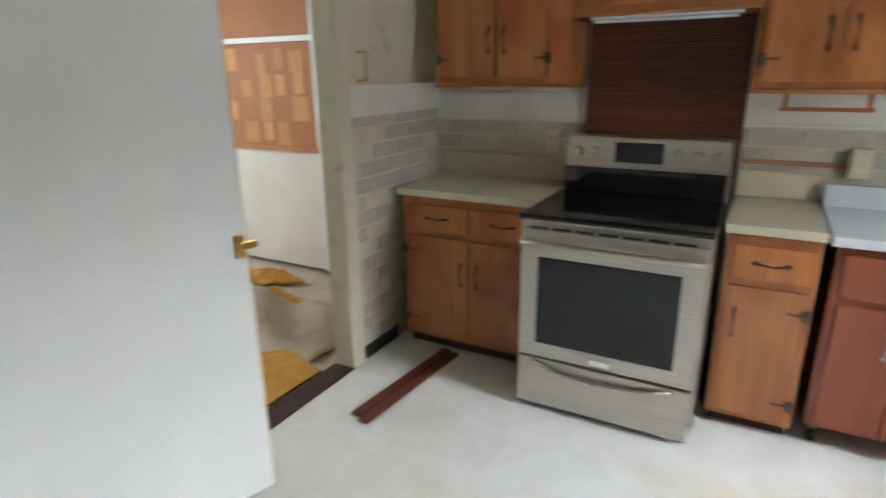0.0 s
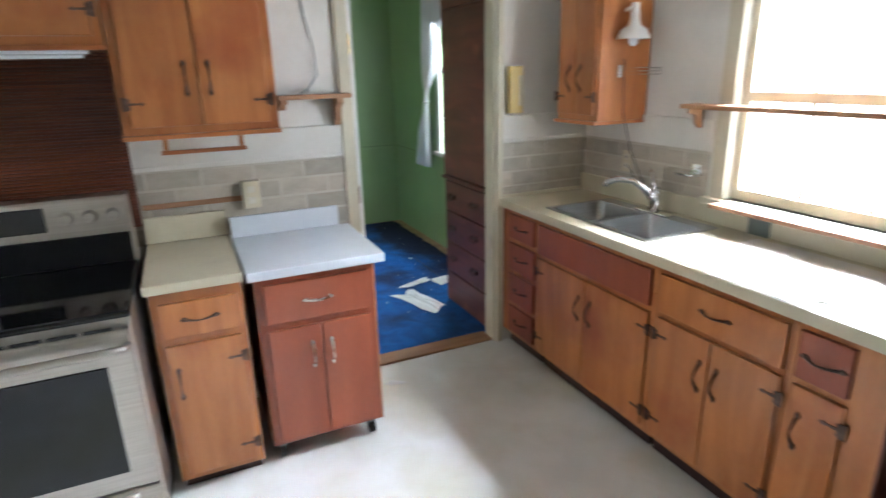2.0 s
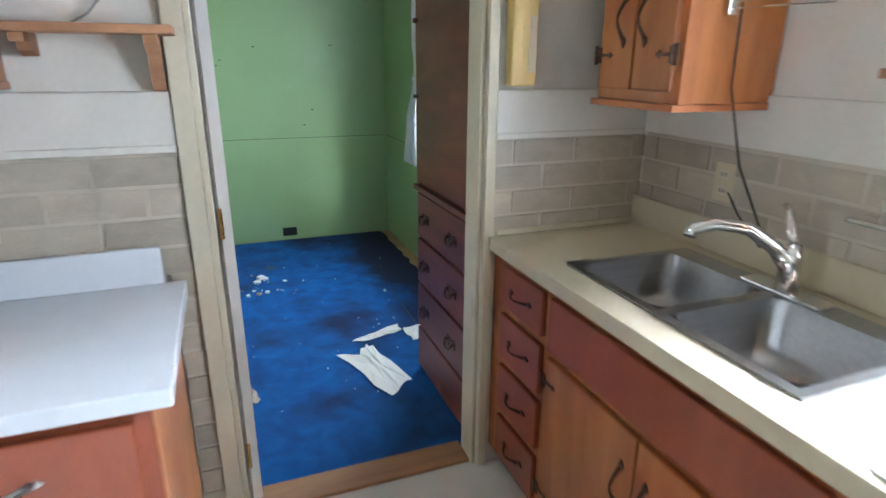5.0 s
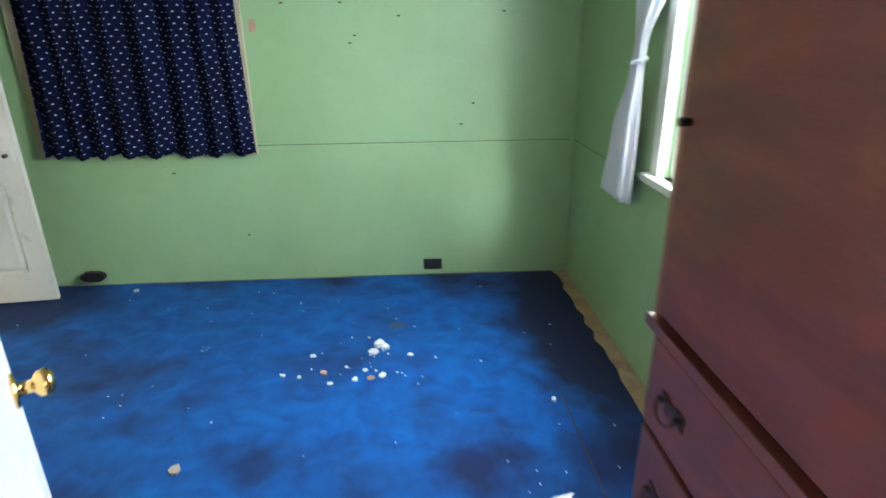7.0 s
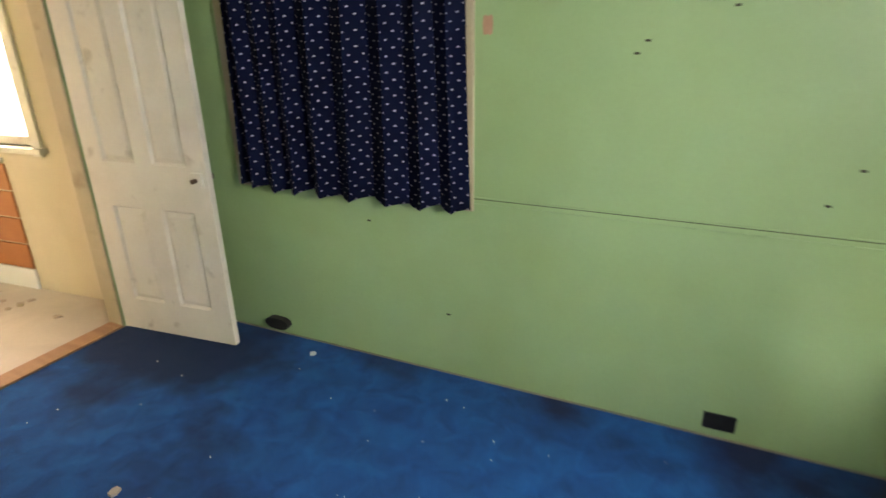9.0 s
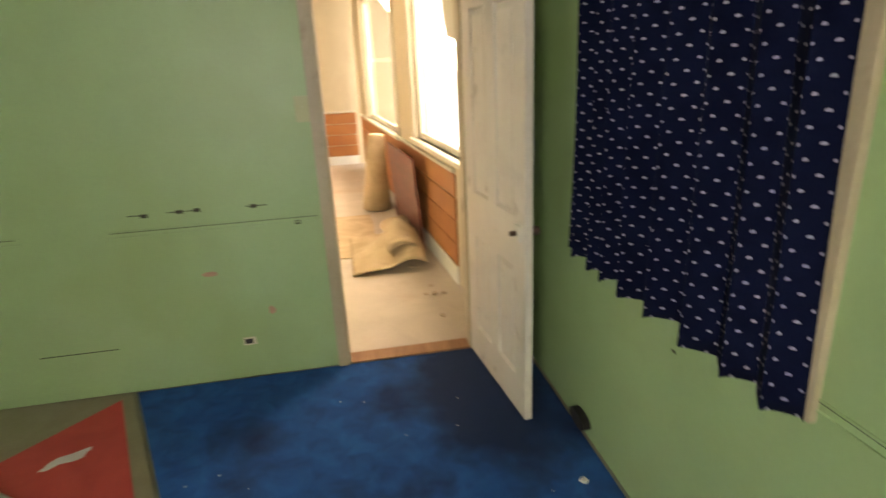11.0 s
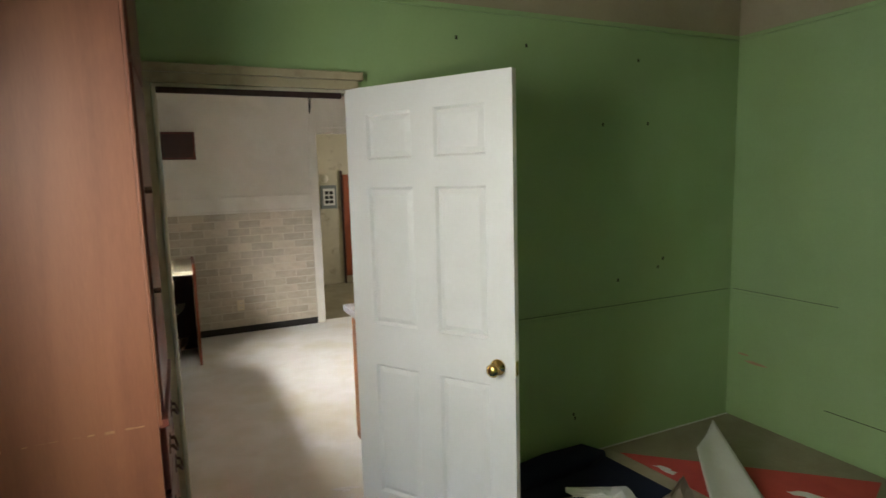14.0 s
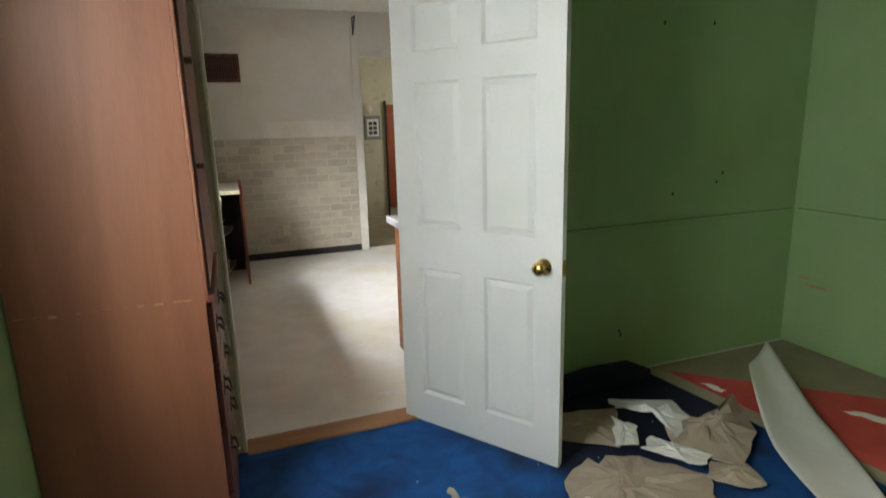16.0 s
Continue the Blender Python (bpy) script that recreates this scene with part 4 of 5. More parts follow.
def outlet(m, dark=False, label="ivory duplex wall outlet"):
    o = thing("wall_outlet", m, label, "outlet", "wall outlets")
    part("plate", B(-0.036, 0.036, -0.006, 0, -0.058, 0.058, bev=0.003), BLACKP if dark else OUTLETM, o)
    for z in (-0.024, 0.024):
        soc = part("socket", B(-0.017, 0.017, -0.0085, -0.006, z - 0.015, z + 0.015, bev=0.002), BLACKP if dark else DOORC, o)
        for x in (-0.008, 0.006):
            part("slot", B(x, x + 0.003, -0.0095, -0.0085, z - 0.006, z + 0.006), BLACKP, soc)


ob_box = thing("outlet_box", pose(2.905, 4.57, 1.09), "ivory surface mounted outlet on the brick wall", "outlet")
part("box", B(-0.04, 0.04, -0.035, 0.01, -0.065, 0.065, bev=0.006), OUTLETM, ob_box)
for z in (-0.026, 0.026):
    part("socket", B(-0.017, 0.017, -0.038, -0.035, z - 0.015, z + 0.015, bev=0.002), DOORC, ob_box)
outlet(pose(1.50, 4.572, 1.12))
outlet(pose(4.862, 4.20, 1.125, 0, 0, -90))
outlet(pose(3.66, 0.762, 0.31, 0, 0, 180))
outlet(pose(3.925, 7.78, 0.07, 0, 90, 0), True, "black duplex outlet with pale surround low on the wall")
oh = thing("outlet_hole", pose(0.94, 6.294, 0.21, 0, 0, 90), "open pale outlet box low on green wall", "outlet")
part("rim", B(-0.032, 0.032, -0.004, 0, -0.022, 0.022, bev=0.002), OUTLETM, oh)
part("hole", B(-0.024, 0.016, -0.005, -0.004, -0.014, 0.014), BLACKP, oh)
bx = thing("telephone_box", pose(1.79, 7.779, 0.062), "black oval cable box low on the wall", "cable box")
bm = bmesh.new()
prism(bm, [(0.055 * math.cos(a) * 1.0 + (0.02 if math.cos(a) > 0 else -0.02), 0.032 * math.sin(a)) for a in [2 * math.pi * k / 20 + 0.01 for k in range(20)]], 0, 0.035)
bm.transform(Matrix.Rotation(radians(90), 4, "X"))
part("cover", bm, DARK, bx, smooth=False)
sw = thing("light_switch", pose(0.94, 6.705, 1.37, 0, 0, 90), "green painted light switch plate", "switch")
part("plate", B(-0.036, 0.036, -0.006, 0, -0.06, 0.06, bev=0.003), SWITCHP, sw)
part("toggle", B(-0.005, 0.005, -0.014, -0.006, -0.012, 0.012, bev=0.001), SWITCHP, sw)

# vent and patch panel on the south wall
vt = thing("wall_vent", pose(4.34, 0.757, 1.885, 0, 0, 180), "dark brown louvred vent in the wall", "vent")
part("backing", B(0.02, 0.33, -0.006, 0, 0.02, 0.26), BLACKP, vt)
bm = bmesh.new()
for a in ((0, 0.35, 0, 0.025), (0, 0.35, 0.255, 0.28), (0, 0.025, 0.025, 0.255), (0.325, 0.35, 0.025, 0.255)):
    box(bm, a[0], a[1], -0.02, -0.0, a[2], a[3], 0.002)
part("frame", bm, WARD, vt)
sl = mesh("slat", B(-0.004, 0.004, -0.014, -0.006, 0.03, 0.25), WARD)
for i in range(13):
    part("slat", sl, None, vt, "", pose(0.045 + 0.022 * i, 0, 0))
tagged(part("patch_board", B(3.80, 4.60, 0.751, 0.757, 1.80, 2.305), WHITE), "white painted patch board on the wall", "board")
bi = bmesh.new()
tube(bi, [(2.80, 0.77, 2.55), (2.80, 0.90, 2.55), (2.80, 0.775, 2.38), (2.80, 0.77, 2.55)], 0.008, 6)
tagged(part("shelf_bracket", bi, BLACKP), "black iron shelf bracket above the doorway", "bracket")
el = thing("breaker_panel", pose(2.19, -1.6, 1.20, 0, 0, 180), "open grey electrical breaker panel", "breaker panel")
part("box", B(0, 0.24, -0.07, 0, 0, 0.36, bev=0.004), GREY, el)
part("dead_front", B(0.03, 0.21, -0.073, -0.07, 0.05, 0.31), DOORW, el)
for i in range(2):
    for k in range(3):
        part("breaker", B(0.055 + i * 0.07, 0.11 + i * 0.07, -0.085, -0.073, 0.08 + 0.07 * k, 0.13 + 0.07 * k, bev=0.003), BLACKP, el)
hd = thing("hall_door", pose(1.84, -1.585, 0, 0, 0, 180), "dark red brown wooden hall door", "door")
part("leaf", B(0, 0.5, -0.04, 0, 0.12, 1.72, bev=0.004), REDW, hd)
part("frame", B(-0.03, -0.003, -0.03, 0.0, 0.0, 1.78, bev=0.003), DARKW, hd)
hb = thing("hall_lamp", pose(2.12, -1.59, 1.66), "round cream porcelain lamp on the wall", "lamp")
part("base", tube(bmesh.new(), [(0, 0, 0), (0, 0.03, 0), (0, 0.07, 0)], [0.065, 0.055, 0.03], 16), DOORC, hb, smooth=True)

# loose planks on the kitchen floor
for i, (x0, y0, x1, y1, w) in enumerate(((1.06, 3.27, 1.13, 4.02, 0.05), (1.12, 3.24, 1.19, 4.0, 0.045))):
    L = math.hypot(x1 - x0, y1 - y0)
    pl = tagged(part("wood_plank", B(-w / 2, w / 2, 0, L, 0.0, 0.016, bev=0.002), WARD), "loose dark brown wooden plank on the floor", "plank", "loose planks")
    pl.matrix_basis = pose(x0, y0, 0.001 + 0.002 * i, 0, 0, -math.degrees(math.atan2(x1 - x0, y1 - y0)))
slab_from("floor_scrap", [(3.42, 4.40), (3.58, 4.36), (3.52, 4.42)], 0.001, 0.001, PAPER, "thin torn vinyl sliver on the floor", "scrap", 0.006, 8)
hk = thing("wall_hook", pose(0.775, 3.80, 1.46), "small brass bracket on the cream wall", "bracket")
part("stem", tube(bmesh.new(), [(0.004, 0, 0), (0.05, 0, 0.0), (0.05, 0, 0.13), (0.004, 0, 0.13)], 0.008, 6), BRASS, hk)

# ---- doors ----


def knob_pair(door, x, z, y0, y1):
    for s, y in ((-1, y0), (1, y1)):
        k = part("knob", tube(bmesh.new(), [(x, y, z), (x, y + s * 0.006, z), (x, y + s * 0.008, z), (x, y + s * 0.03, z), (x, y + s * 0.038, z), (x, y + s * 0.055, z), (x, y + s * 0.064, z)],
                              [0.033, 0.033, 0.013, 0.012, 0.024, 0.027, 0.015], 18), BRASS, door, "polished brass knob", smooth=True)


def panel_door(name, m, w, h, t, material, label, cols, rows, knobs=True):
    """Door leaf: stiles and rails with raised panels set in; hinge edge at x = 0, thickness along y."""
    d = thing(name, m, label, "door")
    xs = [0.0]
    for a, b in cols:
        xs += [a, b]
    xs.append(w)
    zs = [0.0]
    for a, b in rows:
        zs += [a, b]
    zs.append(h)
    bm = bmesh.new()
    for i in range(len(xs) - 1):
        for k in range(len(zs) - 1):
            if i % 2 == 1 and k % 2 == 1:
                continue
            box(bm, xs[i], xs[i + 1], 0, t, zs[k], zs[k + 1])
    bmesh.ops.remove_doubles(bm, verts=bm.verts, dist=1e-5)
    part("leaf", bm, material, d)
    for a, b in cols:
        for c, e in rows:
            bm = bmesh.new()
            for s, ya, yb in ((1, t / 2, 0.001), (-1, t / 2, t - 0.001)):
                o = [bm.verts.new((x, yb, z)) for x, z in ((a, c), (b, c), (b, e), (a, e))]
                g = [bm.verts.new((x, 0.014 if s == 1 else t - 0.014, z)) for x, z in ((a + 0.011, c + 0.011), (b - 0.011, c + 0.011), (b - 0.011, e - 0.011), (a + 0.011, e - 0.011))]
                r = [bm.verts.new((x, 0.003 if s == 1 else t - 0.003, z)) for x, z in ((a + 0.034, c + 0.034), (b - 0.034, c + 0.034), (b - 0.034, e - 0.034), (a + 0.034, e - 0.034))]
                for p, q in ((o, g), (g, r)):
                    for k in range(4):
                        bm.faces.new((p[k], p[(k + 1) % 4], q[(k + 1) % 4], q[k]))
                bm.faces.new(r)
            part("door_panel", bm, material, d)
    if knobs:
        knob_pair(d, w - 0.075, 0.855, 0.0, t)
        part("latch_plate", B(w, w + 0.002, t / 2 - 0.012, t / 2 + 0.012, 0.825, 0.885), BRASS, d)
    for z in (0.2, 1.0, 1.75):
        part("hinge", tube(bmesh.new(), [(-0.004, t + 0.002, z - 0.045), (-0.004, t + 0.002, z + 0.045)], 0.006, 8), BRASS, d)
    return d


panel_door("door_kitchen", pose(3.480, 4.664, 0.012, 0, 0, 123.6), 0.815, 2.02, 0.036, DOORW, "white six panel door standing open with brass knob",
           [(0.115, 0.352), (0.462, 0.70)], [(0.15, 0.775), (0.965, 1.585), (1.705, 1.905)])
wd = panel_door("door_living", pose(0.965, 7.475, 0.012, 0, 0, 6), 0.72, 1.89, 0.034, DOORC, "dirty cream four panel door open against the wall",
                [(0.11, 0.31), (0.41, 0.61)], [(0.18, 0.70), (0.92, 1.76)], False)
lk = part("lock", B(0.64, 0.70, -0.02, 0.0, 0.83, 0.90, bev=0.004), DOORC, wd, "painted rim lock")
part("knob_spindle", tube(bmesh.new(), [(0.67, -0.02, 0.866), (0.67, -0.045, 0.866)], 0.011, 10), IRON, wd)
part("knob", tube(bmesh.new(), [(0.67, 0.034, 0.866), (0.67, 0.07, 0.866), (0.67, 0.085, 0.866)], [0.01, 0.022, 0.018], 12), IRON, wd)
ed = panel_door("door_entry", pose(0.80, 2.0, 0.012, 0, 0, math.degrees(math.atan2(0.77, 0.27))), 0.80, 2.02, 0.05, DOORW, "plain white door folded back beside the doorway",
                [], [], False)
part("edge_strip", B(0.801, 0.812, 0.004, 0.046, 0, 2.02, bev=0.004), DOORC, ed, "worn cream door edge")
part("latch_bolt", B(0.78, 0.84, -0.012, 0.0, 0.93, 0.96, bev=0.004), BRASS, ed, "brass latch bolt")
part("latch_case", B(0.765, 0.80, -0.01, 0.0, 0.905, 0.985, bev=0.004), BRASS, ed)

# ---- bedroom ----
bm = bmesh.new()
for sx in (-1, 1):
    o = [(0.0, 0.022), (0.012, 0.016), (0.024, 0.020), (0.030, 0.006), (0.024, -0.004), (0.026, -0.018), (0.010, -0.016), (0.0, -0.024)]
    lo = [bm.verts.new((sx * (0.018 + x), 0.0, z)) for x, z in o]
    hi = [bm.verts.new((sx * (0.019 + x * 0.88), -0.004, z * 0.88)) for x, z in o]
    bm.faces.new(lo)
    bm.faces.new(hi[::-1])
    for i in range(8):
        bm.faces.new((lo[i], lo[(i + 1) % 8], hi[(i + 1) % 8], hi[i]))
    tube(bm, [(sx * 0.034, -0.003, 0.004), (sx * 0.034, -0.016, 0.004)], 0.006, 8)
tube(bm, [(0.036 * math.cos(math.pi * k / 10), -0.014 - 0.010 * math.sin(math.pi * k / 10), 0.003 - 0.026 * math.sin(math.pi * k / 10)) for k in range(11)], 0.0042, 6)
box(bm, -0.02, 0.02, -0.003, 0.0, -0.010, 0.012)
BAIL = mesh("bail_pull", bm, IRON)
w = thing("wardrobe", pose(4.295, 5.365, 0, 0, 0, -90), "tall dark red brown built in wardrobe with drawers", "wardrobe")
part("body", B(0.012, 0.69, 0.0, 0.50, 0.0, 2.44, bev=0.003), WARD, w)
part("side_panel", B(0.0, 0.0115, -0.002, 0.50, 0.0, 2.44, bev=0.002), PLY, w, "plain reddish brown plywood side panel")
part("corner_strip", B(-0.004, 0.02, -0.012, -0.0025, 0.92, 2.44, bev=0.002), PLY, w)
rs = random.Random(6)
for k in range(11):
    y = 0.03 + k * 0.043 + rs.uniform(-0.01, 0.01)
    part("scratch", B(-0.0012, -0.0002, y, y + rs.uniform(0.008, 0.028), 0.925 + rs.uniform(-0.006, 0.006), 0.9275 + rs.uniform(0.0, 0.003)), RAWW, w, "pale scratch in the plywood")
part("ledge", B(-0.003, 0.655, -0.03, -0.003, 0.912, 0.936, bev=0.003), WARD, w)
for z0, z1 in ((0.70, 0.90), (0.475, 0.685), (0.25, 0.46), (0.03, 0.235)):
    f = part("drawer", B(0.025, 0.635, -0.02, 0.0, z0, z1, bev=0.005), WARD, w)
    if z0 > 0.1:
        for x in (0.14, 0.46):
            part("handle", BAIL, None, f, "dark ornate bail pull", pose(x, -0.02, (z0 + z1) / 2))
dl = part("wardrobe_door", B(0.025, 0.635, -0.02, 0.0, 0.95, 1.98, bev=0.004), WARD, w)
part("catch", tube(bmesh.new(), [(0.05, -0.02, 1.62), (0.05, -0.04, 1.62)], 0.010, 8), IRON, dl)
part("catch", tube(bmesh.new(), [(0.05, -0.02, 1.32), (0.05, -0.04, 1.32)], 0.008, 8), IRON, dl)
part("wardrobe_door", B(0.025, 0.635, -0.02, 0.0, 2.0, 2.42, bev=0.004), WARD, w)


def drape(name, P, nu, nv, material, label, thick=0.003):
    """Cloth from a function of u and v giving a point; UVs in metres."""
    bm = bmesh.new()
    uv = bm.loops.layers.uv.new("UVMap")
    g = [[bm.verts.new(P(i / nu, j / nv)[0]) for j in range(nv + 1)] for i in range(nu + 1)]
    for i in range(nu):
        for j in range(nv):
            f = bm.faces.new((g[i][j], g[i + 1][j], g[i + 1][j + 1], g[i][j + 1]))
            f.smooth = True
            for l, (a, b) in zip(f.loops, ((i, j), (i + 1, j), (i + 1, j + 1), (i, j + 1))):
                l[uv].uv = P(a / nu, b / nv)[1]
    ob = part(name, bm, material)
    s = ob.modifiers.new("thickness", "SOLIDIFY")
    s.thickness = thick
    return ob


def navy(u, v):
    k = 0.55 + 0.45 * (1 - v)
    ph = u * 2 * math.pi * 8.5 + 1.6 * math.sin(5 * u) + 0.35 * math.sin(2.5 * v + 7 * u)
    x = 1.71 + 1.185 * u + 0.012 * math.sin(9 * u + 3 * v) + 0.008 * math.sin(2 * ph)
    y = 7.724 + 0.028 * k * math.sin(ph) + 0.007 * math.sin(u * 41 + v)
    z = 0.815 + 1.49 * v + (1 - v) * (0.010 * math.sin(ph + 0.8) + 0.006 * math.sin(u * 23))
    return (x, y, z), (u * 1.75, v * 1.5)


cu = thing("navy_curtain", pose(0, 0, 0), "navy cotton curtain with small white motifs", "curtain")
drape("cloth", navy, 150, 24, NAVY, "").parent = cu
part("rod", tube(bmesh.new(), [(1.66, 7.715, 2.31), (2.92, 7.715, 2.31)], 0.010, 8), DOORW, cu)


def sheer(u, v):
    prof = [(0.0, 6.70, 7.00), (0.18, 6.70, 6.92), (0.36, 6.70, 6.79), (0.42, 6.69, 6.76), (0.6, 6.52, 6.78), (1.0, 6.28, 6.75)]
    for (a, l0, r0), (b, l1, r1) in zip(prof, prof[1:]):
        if v <= b + 1e-9:
            f = (v - a) / (b - a)
            f = f * f * (3 - 2 * f)
            lo, hi = l0 + (l1 - l0) * f, r0 + (r1 - r0) * f
            break
    y = lo + (hi - lo) * u
    x = 4.735 + 0.022 * math.sin(u * 2 * math.pi * 5) * min(1.0, (hi - lo) / 0.25 + 0.25)
    return (x, y, 0.76 + 1.55 * v), (u, v)


wc = thing("white_curtain", pose(0, 0, 0), "thin white curtain tied back beside the window", "curtain")
drape("cloth", sheer, 60, 40, SHEER, "").parent = wc
part("tie", tube(bmesh.new(), [(4.735, 6.68, 1.36), (4.71, 6.73, 1.35), (4.735, 6.775, 1.36), (4.765, 6.73, 1.365), (4.735, 6.68, 1.36)], 0.010, 8), SHEER, wc)
part("rod", tube(bmesh.new(), [(4.735, 5.75, 2.31), (4.735, 6.80, 2.31)], 0.008, 8), DOORW, wc)

# torn paper and scraps on the floor
slab_from("torn_paper", [(3.88, 5.60), (4.0, 5.56), (4.05, 5.66), (4.085, 5.64), (4.18, 5.24), (4.13, 5.22), (4.05, 5.13)], 0.002, 0.0015, PAPER, "large torn white paper piece on blue carpet", "paper", 0.02, 11, "torn papers").matrix_basis = pose(0.028, 0.0, 0)
slab_from("torn_paper", [(3.99, 5.72), (4.04, 5.74), (4.29, 5.84), (4.28, 5.76), (4.08, 5.70)], 0.002, 0.0015, PAPER, "long torn white paper strip on blue carpet", "paper", 0.02, 12, "torn papers").matrix_basis = pose(0.028, 0.0, 0)
slab_from("torn_paper", [(4.31, 5.62), (4.30, 5.78), (4.46, 5.80), (4.44, 5.66)], 0.002, 0.0015, PAPER, "torn white paper piece on blue carpet", "paper", 0.02, 13, "torn papers").matrix_basis = pose(0.028, 0.0, 0)
WALLB = "torn brown textured wallpaper lying on the carpet"
WALLW = "torn white wallpaper lying on brown scraps"
for pts, z, th, m, lab, lift, seed in (
        ([(2.82, 4.94), (2.50, 5.02), (2.58, 5.16), (2.70, 5.32), (2.92, 5.14)], 0.004, 0.004, PAPERB, WALLB, 0.03, 14),
        ([(3.06, 5.44), (2.88, 5.34), (2.91, 5.43), (2.80, 5.35), (2.67, 5.41), (2.50, 5.62), (2.64, 5.84), (3.0, 5.78), (3.10, 5.56)], 0.006, 0.004, PAPERB, WALLB, 0.03, 15),
        ([(1.86, 5.14), (2.08, 5.48), (2.34, 5.64), (2.54, 5.45), (2.38, 5.22), (2.23, 5.28), (2.05, 5.24)], 0.012, 0.004, PAPERB, WALLB, 0.06, 18),
        ([(2.44, 5.57), (2.32, 5.64), (2.36, 5.77), (2.44, 5.77), (2.53, 5.64)], 0.022, 0.003, PAPERB, WALLB, 0.03, 19),
        ([(2.52, 4.99), (2.24, 5.12), (2.27, 5.31), (2.46, 5.40), (2.41, 5.18), (2.54, 5.07)], 0.040, 0.002, PAPER, WALLW, 0.035, 16),
        ([(2.60, 5.12), (2.55, 5.25), (2.64, 5.37), (2.74, 5.34)], 0.036, 0.002, PAPER, WALLW, 0.03, 17),
        ([(2.66, 5.40), (2.55, 5.34), (2.50, 5.42), (2.42, 5.56), (2.52, 5.60), (2.62, 5.46)], 0.042, 0.002, PAPER, WALLW, 0.025, 22),
        ([(3.10, 5.60), (3.04, 5.58), (3.02, 5.70), (3.08, 5.72)], 0.034, 0.002, PAPER, WALLW, 0.012, 23)):
    slab_from("torn_paper", pts, z, th, m, lab, "paper", lift, seed, "torn papers")
slab_from("torn_paper", [(3.40, 5.41), (3.44, 5.45), (3.47, 5.36), (3.485, 5.31), (3.465, 5.28), (3.44, 5.38)], 0.002, 0.003, PAPERB, "small curled tan scrap on blue carpet", "paper", 0.012, 24, "torn papers").matrix_basis = pose(0.028, 0.0, 0)
slab_from("torn_paper", [(2.98, 5.90), (3.03, 5.84), (3.12, 5.84), (3.13, 5.79), (3.07, 5.72), (2.98, 5.76), (3.01, 5.82)], 0.002, 0.003, PAPERB, "tan plaster flake on blue carpet", "paper", 0.012, 25, "torn papers")


def curl(u, v):
    f = 1 - v
    lx, ly = 1.86 + 0.46 * f + 0.05 * math.sin(3.1 * f), 5.22 + 0.80 * f
    rx, ry = 1.50 + 0.58 * f - 0.05 * math.sin(3.1 * f), 5.02 + 1.02 * f
    z = 0.035 + 0.42 * max(0.0, v - 0.50) ** 1.35 + 0.010 * math.cos(u * 6)
    return (lx + (rx - lx) * u, ly + (ry - ly) * u, z), (u, v)


tagged(drape("curled_wallpaper", curl, 12, 30, PAPER, "", 0.0015), "long curled strip of white wallpaper", "paper", "torn papers")
slab_from("torn_paper", [(1.42, 5.66), (1.50, 5.64), (1.55, 5.50), (1.50, 5.52)], 0.028, 0.001, PAPER, "small white scrap on red backing", "paper", 0.004, 20, "torn papers")
slab_from("torn_paper", [(1.90, 5.02), (1.94, 5.0), (1.92, 5.12), (1.88, 5.12)], 0.028, 0.001, PAPER, "small white scrap on red backing", "paper", 0.004, 21, "torn papers")

# plaster chips on the carpet
rnd = random.Random(4)


def chip(x, y, s, material, label):
    bm = bmesh.new()
    n = 6
    o = [(s * rnd.uniform(0.5, 1) * math.cos(2 * math.pi * k / n), s * rnd.uniform(0.4, 0.9) * math.sin(2 * math.pi * k / n)) for k in range(n)]
    prism(bm, o, 0, s * rnd.uniform(0.2, 0.5))
    c = tagged(part("plaster_chip", bm, material), label, "chip", "plaster chips on the carpet")
    c.matrix_basis = pose(x, y, 0.001, rnd.uniform(-4, 4), rnd.uniform(-4, 4), rnd.uniform(0, 360))


for k in range(20):
    chip(rnd.gauss(3.53, 0.15), rnd.gauss(6.72, 0.09), rnd.uniform(0.003, 0.010), PAPER if k % 4 else RAWW, "small white plaster chip on blue carpet")
for x, y, s in ((3.62, 6.88, 0.045), (3.59, 6.82, 0.034), (3.65, 6.86, 0.03), (3.77, 6.78, 0.022), (3.18, 6.64, 0.018), (3.26, 6.62, 0.014), (3.41, 6.56, 0.02), (3.47, 6.69, 0.014),
                (3.56, 6.66, 0.018), (3.52, 6.58, 0.018), (3.64, 6.61, 0.026), (3.30, 6.80, 0.02), (4.38, 6.37, 0.018), (2.09, 7.65, 0.025), (3.22, 5.75, 0.02), (3.02, 5.64, 0.02)):
    chip(x, y, s, PAPER, "white plaster chip on blue carpet")
for x, y, s in ((3.37, 6.65, 0.022), (3.59, 6.59, 0.02), (3.56, 6.96, 0.014), (2.92, 6.05, 0.035), (2.0, 6.62, 0.028), (2.15, 6.63, 0.036)):
    chip(x, y, s, PINKS if s < 0.023 else PAPERB, "tan plaster chip on blue carpet")
bits = bmesh.new()
for k in range(90):
    x, y = rnd.uniform(1.3, 4.6), rnd.uniform(5.1, 7.6)
    if x < 2.1 and y < 6.1:
        continue
    s = rnd.uniform(0.001, 0.0026)
    box(bits, x - s, x + s * rnd.uniform(0.5, 2), y - s, y + s, 0.0, 0.003)
tagged(part("carpet_crumbs", bits, PAPER), "scattered tiny white crumbs on blue carpet", "crumbs", kind="stuff")
tagged(part("carpet_seam", B(4.42, 4.426, 5.7, 6.4, 0.0, 0.002), DARK), "dark open seam in the blue carpet", "seam")

